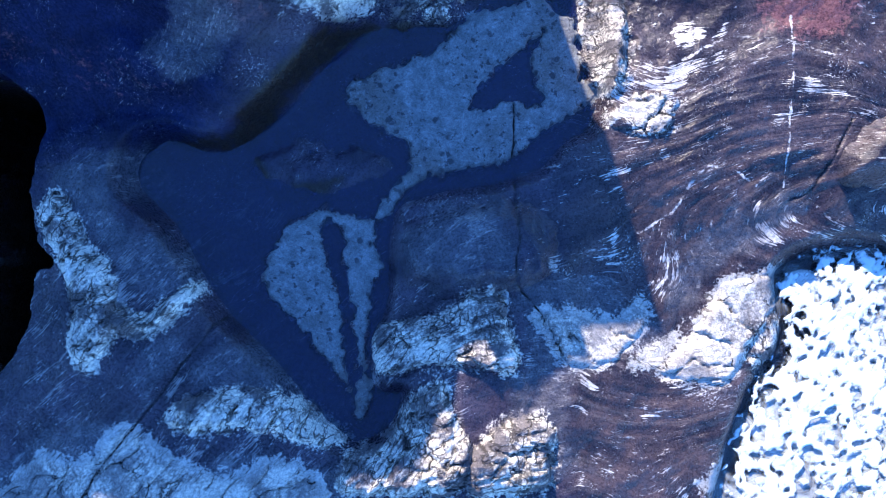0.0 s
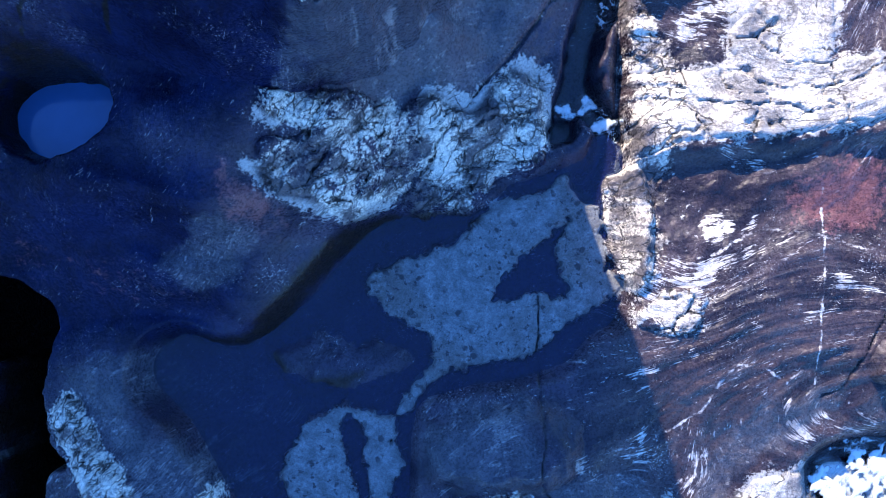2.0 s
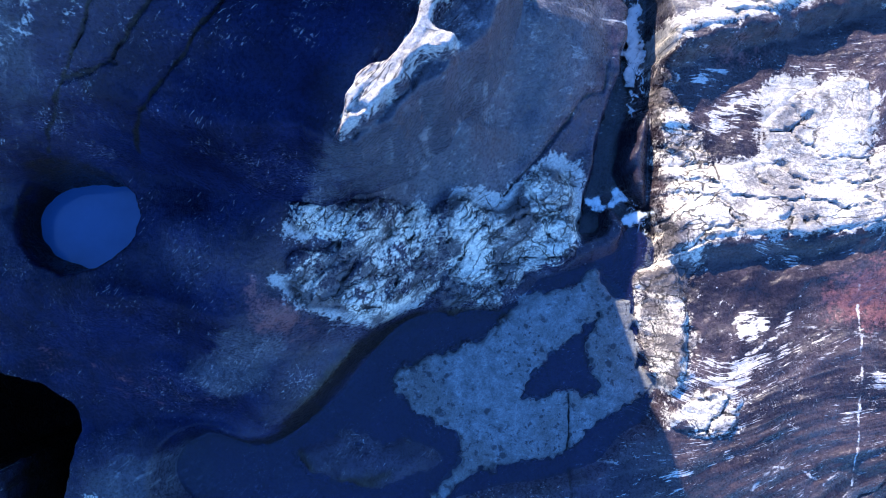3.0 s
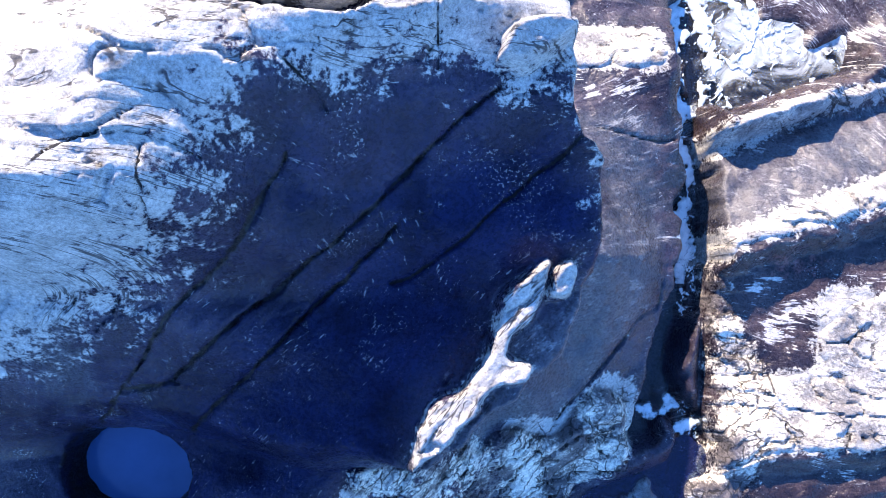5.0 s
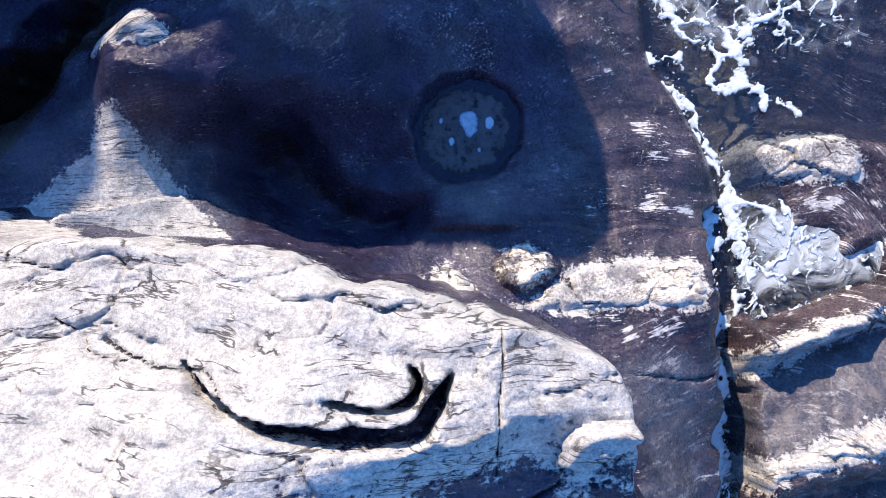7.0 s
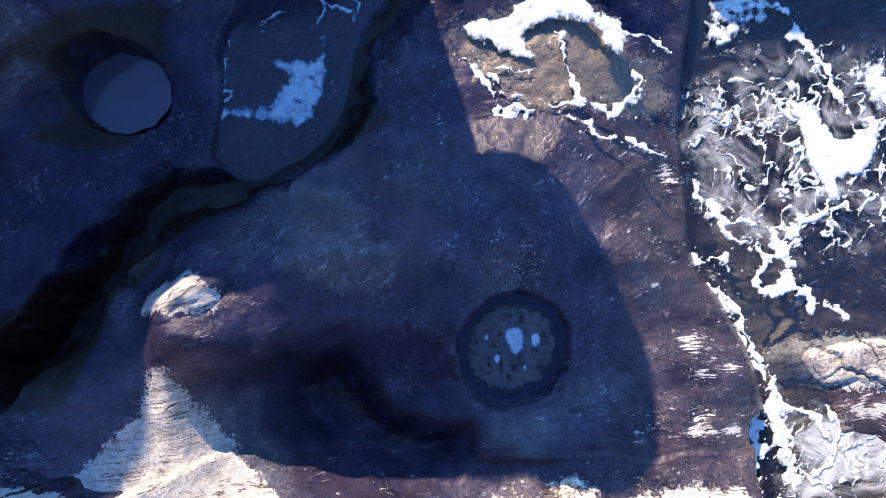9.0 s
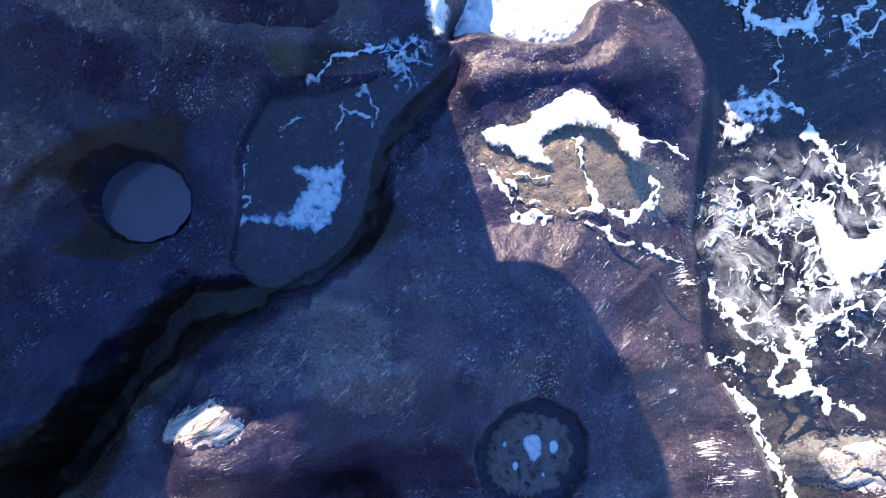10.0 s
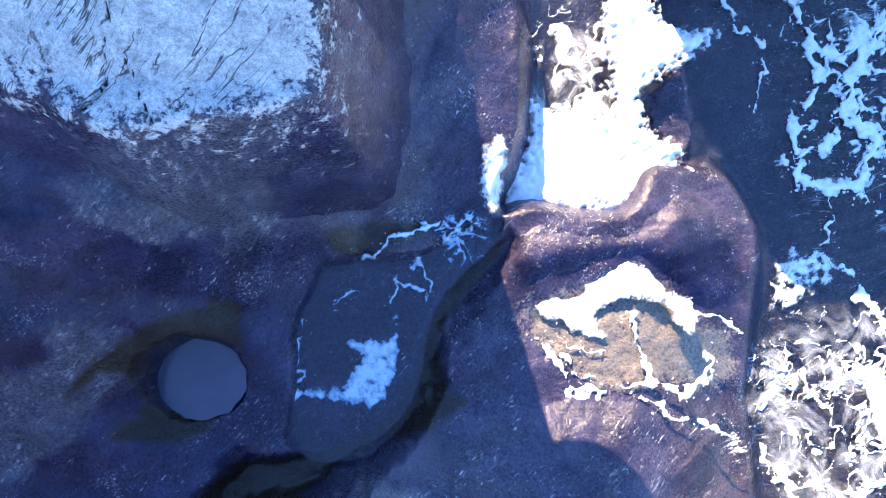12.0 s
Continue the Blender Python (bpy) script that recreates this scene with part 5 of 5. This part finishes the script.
for v in bm.verts:
    n = noise.fractal(v.co * 1.3, 1.0, 2.0, 4)
    v.co = Vector((v.co.x * 2.1, v.co.y * 2.3, v.co.z * 2.0)) * (1 + 0.10 * n)
me = bpy.data.meshes.new("boulder")
bm.to_mesh(me), bm.free()
me.materials.append(ROCK)
for a in ("pale",):
    me.attributes.new(a, "FLOAT", "POINT").data.foreach_set("value", np.ones(len(me.vertices), np.float32))
me.polygons.foreach_set("use_smooth", np.ones(len(me.polygons), bool))
boulder = new("boulder", me)
boulder.location = (-7.2, 36.6, 10.6)
tagged(boulder, "unseen rounded pale boulder added on the cliff edge to cast shade", "boulder")

# ---- single rocks ----
mound("rock", [(-1.12, 1.29), (-0.57, 1.98), (0.39, 2.33), (1.78, 2.47), (2.88, 1.98), (3.22, 1.01), (2.94, 0.18), (1.9, -0.23), (0.66, -0.43), (-0.71, -0.09), (-1.12, 0.6)], 0.45, 0.9, "smooth domed dark rock with faint rings", rough=0.6)
mound("rock", [(-5.1, 3.52), (-4.06, 4.06), (-3.23, 4.3), (-2.39, 4.09), (-1.56, 3.88), (-0.72, 3.11), (-1.13, 2.41), (-2.38, 2.15), (-4.04, 2.33), (-4.88, 2.82)], 0.2, 0.7, "low dark rock standing in a still tide pool", rough=1.6)
mound("rock_outcrop", PALE[0], 0.25, 0.25, "crumbling whitish rock outcrop split by joints", "rock outcrop", 0.9, split=0.9)
mound("rock_slab", PALE[1], 0.30, 0.2, "whitish broken rock band with deep joints", "rock", 0.9, split=0.9)
mound("rock_outcrop", PALE[2], 0.35, 0.4, "pale streaked rock rib beside a dark pit", "rock outcrop", 0.9, split=0.9)
mound("rock_slab", PALE[3], 0.30, 0.25, "pale cracked rock slab beside a long joint", "rock", 1.1, split=0.9)
mound("rock", PALE[4], 0.40, 0.35, "pale veined rock block at the pool's end", "rock", 1.2, split=0.9)
mound("rock", PALE[5], 0.35, 0.4, "sunlit pinkish white rock block", "rock", 1.1, split=0.9)
mound("rock_slab", PALE[6], 0.10, 0.3, "bright dry rock slab above the foaming cove", "rock", 0.45, split=0.9)
mound("rock", [(-4.56, 30.48), (-3.55, 31.16), (-1.54, 31.03), (-0.18, 31.99), (0.9, 32), (1.69, 31.05), (2, 29.83), (1.7, 28.63), (0.31, 28.76), (-0.75, 29.69), (-1.41, 29.89), (-2.62, 29.55), (-3.96, 29.14), (-4.36, 29.67)], 0.16, 0.9, "rounded wet brown rock washed by a wave", "rock", 0.5)
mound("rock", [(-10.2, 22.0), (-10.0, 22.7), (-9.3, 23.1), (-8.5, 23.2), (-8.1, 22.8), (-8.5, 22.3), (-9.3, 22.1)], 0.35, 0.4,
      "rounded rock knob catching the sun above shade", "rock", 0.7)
mound("rock_outcrop", LUMP, 0.4, 0.3,
      "small whitish crumbling rock at the shade's edge", "rock", 1.3)

for p in PALE[8:]:
    mound("rock_ledge", p, 0.10, 0.25, "pale dry rock ledge along the tilted beds", "rock ledge", 0.45, split=1.1)
mound("gravel_bank", GRAVEL, 0.30, 0.25, "coarse pale gravelly rock bank at the shade's edge", "rock", 0.6)
for p in CRUST:
    mound("salt_crust", p, 0.03, 0.12, "grey pitted salt crust flat beside still water", "salt crust", 0.3, step=0.04)
mound("boulder", [(9.8, 2.95), (10.03, 3.51), (10.67, 4.14), (11.52, 4.42), (12.31, 2.95), (11.46, 2.53), (10.07, 2.53)], 0.6, 0.6, "rounded sunlit rock beside a dark crevice", "boulder", 0.6)
mound("rock", [(-1.07, 33.99), (-0.63, 35), (0.09, 36.17), (0.94, 36.03), (1.23, 34.72), (1.31, 33.29), (0.6, 32.71), (-0.52, 32.85)], 0.9, 0.7, "rounded wet rock rising from the surf", "rock", 0.5)
# stack added north of the view, only to throw shade on the surf
mound("unseen_stack", [(-1.6, 39.0), (0.6, 38.2), (3.0, 38.6), (5.4, 39.0), (7.0, 40.5), (6.0, 43.0), (2.0, 44.0), (-1.0, 42.0)], 6.4, 1.2,
      "unseen tall rock stack added to shade the surf", "rock outcrop", 0.7, step=0.15)

# ---- pools ----
pool("tide_pool", POOL_ZONE, 1.14, "still dark blue tide pool around salt-crusted flats", kind="")
pool("tide_pool", HOLE_WEST, 3.1, "deep pothole pool of clouded blue water", MILKY)
pool("tide_pool", ROUND_POOL, 1.85, "round rock pool with grey scum and foam islets")
pool("tide_pool", POTHOLE, 2.35, "round still pothole of dusky blue water", DUSKY)
pool("tide_pool", LONG_POOL, 1.95, "long rock pool with drifting foam", DARK)
pool("tide_pool", PIT_WEST, -5.0, "black deep pit with water far down")

# ---- foam ----
NOTE = ("thin white sea foam lace drifting on the water", "thick white sea foam on the channel", "pale blue foam in the shaded pool")
foam("sea_foam", [(-9.64, 26.3), (-9.57, 27.11), (-9.3, 27.27), (-9.1, 27.05), (-8.36, 27.11), (-8.03, 27.48), (-7.69, 27.79), (-8.06, 27.93), (-8.11, 28.23), (-7.5, 28.2), (-6.99, 28.33), (-6.97, 28.91), (-6.86, 28.94), (-6.79, 27.69), (-6.95, 27.14), (-7.31, 26.57), (-8.28, 26.64), (-9.16, 26.7), (-9.37, 26.19)], 1.97, NOTE[2], 0.22, 0.7, 3, 0.02, step=0.025, edge=0.2, fray=0.4, gain=1.2, material=SHADED_FOAM)
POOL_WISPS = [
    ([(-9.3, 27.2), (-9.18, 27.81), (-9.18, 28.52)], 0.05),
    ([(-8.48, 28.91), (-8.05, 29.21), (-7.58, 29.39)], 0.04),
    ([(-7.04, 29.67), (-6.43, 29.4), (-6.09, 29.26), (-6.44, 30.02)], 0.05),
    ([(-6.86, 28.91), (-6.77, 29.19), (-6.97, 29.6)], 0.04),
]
streaks("sea_foam", POOL_WISPS, 1.965, "thin foam wisps trailing across the rock pool, coloured shade-blue", 5, material=SHADED_FOAM)
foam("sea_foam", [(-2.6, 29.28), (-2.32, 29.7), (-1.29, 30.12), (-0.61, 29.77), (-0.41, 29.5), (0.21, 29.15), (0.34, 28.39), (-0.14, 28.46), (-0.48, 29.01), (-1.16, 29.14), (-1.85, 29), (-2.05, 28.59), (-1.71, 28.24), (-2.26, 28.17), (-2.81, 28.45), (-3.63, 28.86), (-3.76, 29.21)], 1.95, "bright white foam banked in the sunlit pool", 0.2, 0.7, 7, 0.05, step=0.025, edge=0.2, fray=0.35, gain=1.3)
streaks("sea_foam", [([(-7.66, 30.12), (-6.98, 30.5), (-6.44, 30.74), (-5.63, 30.95)], 0.06)], over_rock, "one thin blue foam line on shaded rock", 6, material=SHADED_FOAM)
HOLLOW_LINES = [
    ([(-1.23, 28.8), (-1.1, 28.11), (-0.83, 27.49), (-0.5, 27.08), (0.32, 27.08), (0.6, 27.42), (0.6, 27.97)], 0.07),
    ([(-3.56, 28.24), (-2.94, 27.55), (-2.67, 27.07), (-1.86, 27.07), (-1.18, 27.14), (-0.5, 27.14)], 0.07),
    ([(-2.81, 27.89), (-2.54, 27.34), (-2.26, 27.34)], 0.05),
    ([(-1.04, 26.8), (-0.5, 26.53), (0.18, 26.26)], 0.06),
    ([(0.45, 26.26), (1.26, 25.92)], 0.05),
    ([(0.14, 28.87), (0.75, 28.74), (1.29, 28.39)], 0.04),
    ([(-3.22, 28.51), (-2.67, 28.1), (-1.99, 27.83)], 0.04),
]
streaks("sea_foam", HOLLOW_LINES, 1.955, "strings of white foam round a sunlit rock pool", 8)
wave = tagged(new("wave"), "breaking white wave pouring between wet rocks", "wave")
foam("crest", [(-4.42, 31.21), (-4.25, 32.29), (-3.7, 33.37), (-3.77, 34.39), (-3.27, 34.17), (-2.56, 34), (-1.55, 34.15), (-1.8, 35.79), (-1.53, 37.12), (-0.37, 36.98), (0.06, 36.24), (1.28, 36.18), (1.03, 35.58), (-0.11, 34.85), (-0.66, 34.3), (-0.41, 33.49), (0.33, 33.18), (0.32, 32.6), (0.64, 32.28), (-0.3, 31.42), (-1.3, 31.13), (-3.42, 31.26)], 1.2, "", 0.10, 1.0, 9, 0.25, edge=0.6, fray=0.35, gain=1.9, parent=wave)
foam("run_up", [(-4.96, 31.77), (-4.88, 32.63), (-4.57, 33.17), (-4.17, 32.85), (-4.25, 31.99), (-4.42, 31.21), (-4.73, 31.13)], over_rock, "", 0.15, 0.8, 10, 0.08, step=0.03, edge=0.3, fray=0.3, gain=1.0, parent=wave)
foam("swirl", [(-6.08, 30.79), (-5.7, 31.2), (-5.15, 31.32), (-4.63, 31), (-4.57, 30.38), (-5.01, 29.94), (-5.69, 29.89), (-5.9, 30.31)], over_rock, "lacy blue swirl in the shade", 0.75, 0.45, 12, 0.05, step=0.03, edge=0.25, fray=0.3, gain=0.9, material=SHADED_FOAM, parent=wave)
CHANNEL_NET = [
    ([(5.9, 25.12), (5.6, 24.61), (5.02, 24.33), (4.65, 23.97), (4.64, 23.47)], 0.11),
    ([(2.24, 25.54), (2.62, 24.82), (3.16, 24.46), (3.87, 24.39), (4.44, 24.18), (4.57, 23.61), (4.07, 23.47), (3.96, 22.83), (4.56, 22.83), (5.12, 22.69), (5.26, 22.26)], 0.12),
    ([(3.01, 24.39), (3.29, 23.89), (3.79, 23.96), (4.07, 23.61)], 0.06),
    ([(2.28, 23.6), (2.42, 23.39), (3.14, 23.53)], 0.11),
    ([(2.84, 22.82), (3.04, 22.11), (3.39, 21.55), (3.66, 20.99), (4.08, 20.57), (4.27, 19.59), (4.46, 18.87)], 0.11),
    ([(2.27, 22.82), (2.69, 22.11), (3.11, 21.69)], 0.04),
    ([(5.69, 22.41), (5.97, 22.19)], 0.09),
    ([(4.53, 27.87), (5.02, 27.14), (5.39, 27.44)], 0.07),
]
streaks("sea_foam", CHANNEL_NET, 0.62, "winding ropes of white foam over a sandy channel", 14)
SHORE_NET = [
    ([(2.56, 22.82), (3.06, 22.52), (3.68, 21.5), (4.14, 20.63), (4.32, 20.05), (4.57, 19.88), (5.07, 19.55), (5.63, 19.21)], 0.09),
    ([(4.32, 20.05), (4.44, 19.19), (4.56, 18.47), (4.4, 17.62), (4.37, 16.77), (4.41, 16.28)], 0.12),
    ([(4.74, 18.05), (4.93, 17.33), (4.64, 17.05)], 0.09),
    ([(4.92, 16.98), (5.63, 16.91), (6.21, 17.19), (6.92, 17.33), (7.36, 17.54)], 0.07),
    ([(7.26, 18.61), (7.98, 18.86), (8.25, 19.1)], 0.10),
    ([(4.44, 15.09), (4.79, 15.02), (4.71, 14.78)], 0.06),
    ([(4.4, 13.7), (4.96, 13.6), (5.17, 13.76)], 0.06),
]
streaks("sea_foam", SHORE_NET, 0.62, "white foam ropes along a rock channel's edge", 15)
POCKET_NET = [
    ([(7.19, 19.27), (7.32, 18.68), (7.9, 18.83), (8.07, 19.42)], 0.06),
    ([(5.74, 19.72), (5.85, 18.53), (5.26, 18.23)], 0.06),
    ([(7.9, 18.83), (8.46, 18.09), (9.19, 18.83)], 0.06),
    ([(4.56, 19.27), (4.83, 18.38), (5.54, 17.79)], 0.06),
]
streaks("sea_foam", POCKET_NET, 0.62, "loose white foam lines in a rocky inlet", 16)
OPEN_NET = [
    ([(3.18, 37.41), (3.96, 35.74), (3.81, 34.38), (3.3, 32.88), (3.87, 32.14), (5.05, 32.22), (5.46, 33.49), (4.82, 34.53), (5.77, 36.36), (6.39, 37.12)], 0.16),
    ([(3.96, 35.66), (4.86, 35.89), (5.89, 36.43)], 0.16),
    ([(4.82, 34.53), (4.34, 33.33), (3.3, 32.88)], 0.13),
    ([(1.6, 37.09), (2.04, 36.33), (2.63, 35.96)], 0.06),
    ([(2.47, 35.42), (2.6, 34.82), (2.29, 34.07)], 0.05),
    ([(4.74, 31.92), (5.73, 31.48)], 0.04),
    ([(4.31, 31.99), (4.21, 31.1), (3.97, 30.51)], 0.04),
]
streaks("sea_foam", OPEN_NET, 0.62, "pale blue foam trails on shaded open water", 17)
streaks("sea_foam", [([(4.41, 30.11), (5, 29.42), (5.42, 28.83), (5.84, 28.17), (6.12, 27.7)], 0.11)], 0.62, "one pale blue foam trail on dark water", 18)
foam("sea_foam", [(6.35, 28.24), (6.8, 28.61), (7.31, 28.69), (7.56, 27.44), (6.98, 27.3), (6.63, 27.88)], 0.62, NOTE[1], 0.3, 0.7, 19, 0.03, edge=0.25)
foam("sea_foam", [(2.56, 29.48), (3.02, 30.51), (4.12, 30.52), (4.39, 29.79), (3.5, 29.05), (2.61, 28.61)], 0.63, NOTE[1], 0.4, 0.7, 20, 0.05, edge=0.4)
foam("sea_foam", [(4.67, 27.58), (5.39, 27.47), (6.09, 26.59), (7.09, 27.03), (6.82, 25.81), (6.06, 25.52), (6.05, 25.09), (5.73, 24.97), (5.48, 25.52), (5.18, 25.98), (5.08, 26.71)], 0.63, NOTE[1], 0.15, 0.8, 21, 0.05, step=0.03, edge=0.2, fray=0.25, gain=1.5)
foam("sea_foam", [(1.79, 27.21), (1.95, 27.75), (2.51, 28.28), (3.23, 28.19), (3.73, 27.69), (4.59, 27.29), (4.72, 26.71), (4.06, 26.49), (3.19, 26.27), (2.32, 25.9), (2.06, 25.76), (1.93, 26.55)], 0.62, NOTE[1], 1.25, 0.6, 22, 0.05, step=0.03, edge=0.5, fray=0.45, gain=0.8)
for i, p in enumerate([
    [(2.33, 9.44), (2.76, 9.58), (2.97, 9.37), (3.19, 9.8), (3.47, 9.59), (3.54, 9.37), (3.11, 9.22), (2.68, 9.08)],
    [(3.25, 8.94), (3.68, 9.18), (4.4, 9.16), (3.96, 8.94), (3.53, 8.72)],
    [(9.46, 1.36), (9.87, 1.29), (10.3, 1.07), (10.44, 0.7), (9.92, 0.63), (9.71, 0.92)],
]):
    lvl = 1.15 if i < 2 else 0.62
    foam("sea_foam", p, lvl, NOTE[1], 0.45 if i > 1 else 0.2, 0.7, 11 + i, 0.03, edge=0.25 if i > 1 else 0.12, fray=0.4)
foam("sea_foam", [(-2.6, 21.7), (-2.3, 21.9), (-2.1, 21.7), (-2.15, 21.3), (-2.35, 21.15), (-2.5, 21.4)], 1.87, "small foam islet on the round pool", 0.05, 0.5, 31, 0.02, edge=0.1, material=SHADED_FOAM)
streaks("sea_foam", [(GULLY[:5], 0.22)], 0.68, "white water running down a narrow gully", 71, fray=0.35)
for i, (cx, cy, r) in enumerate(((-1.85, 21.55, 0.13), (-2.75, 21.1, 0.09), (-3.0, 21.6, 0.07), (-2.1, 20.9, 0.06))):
    foam("sea_foam", [(cx + r * math.cos(a), cy + 1.4 * r * math.sin(a)) for a in (0, 1, 2, 3, 4, 5)], 1.875, "small foam islet on the round pool", 0.0, 0.5, 91 + i, 0.02, 0.02, edge=0.05, fray=0.2, material=SHADED_FOAM)
# clouds of fine bubbles under the lace
for i, p in enumerate(SURF + [COVE]):
    q = rounded(p)
    x, y = grid(q[:, 0].min() - 0.2, q[:, 0].max() + 0.2, q[:, 1].min() - 0.2, q[:, 1].max() + 0.2, 0.1)
    d = inside(x, y, p, 2.0) + 0.25 * fbm(x, y, 0.8, 3, 99)
    ob = sheet("surf_cloud", x, y, np.full_like(x, 1.0 if i == 3 else 0.615) + 0.02 * fbm(x, y, 0.8, 2, 98), d > -0.1, {"cover": np.clip(d / 0.9, 0, 1) * (1.6 if i in (1, 2, 5) else 0.5 if i == 4 else 1.0)})
    ob.data.materials[0] = FILM
    tagged(ob, "milky cloud of fine bubbles in the surf", "surf")
# lace over the open water
foam("sea_foam", SURF[-1], 0.6, NOTE[0], 1.95, 0.8, 37, 0.04, edge=1.0)
foam("sea_foam", SURF[2], 0.6, NOTE[0], 1.5, 0.6, 39, 0.04, edge=0.7)
foam("sea_foam", [(2.51, 37.11), (5.94, 37.74), (7.9, 37.14), (7.66, 30.83), (5.62, 31.26), (4.31, 31.99), (3.91, 33.48), (3.14, 35.28)], 0.6, NOTE[0], 1.5, 1.1, 41, 0.05, edge=1.2)
foam("sea_foam", COVE, 0.68, NOTE[0], 0.62, 1.0, 43, 0.05, edge=0.5, fray=0.5, gain=1.7)
foam("sea_foam", [(3.4, 12.5), (3.6, 10.5), (3.3, 9.4), (3.7, 8.2), (4.1, 6.2), (4.7, 5.3), (4.9, 6.8), (4.6, 8.6), (4.5, 10.5), (4.6, 12.0), (4.2, 14.0), (3.8, 14.6)], 0.75, NOTE[1], 1.6, 0.25, 47, 0.02, 0.025, edge=0.4)
foam("sea_foam", [(-3.4, 32.2), (-1.2, 32.6), (-0.3, 34.5), (-0.5, 36.8), (-3.6, 36.8), (-3.6, 34)], 0.7, NOTE[1], 1.1, 0.9, 53, 0.04, edge=0.8)
foam("scum", ROUND_POOL,
     1.86, "grey speckled scum film on the round pool", 0.3, 0.5, 61, 0.01, 0.03, edge=0.2, fray=0.25).data.materials[0] = SCUM
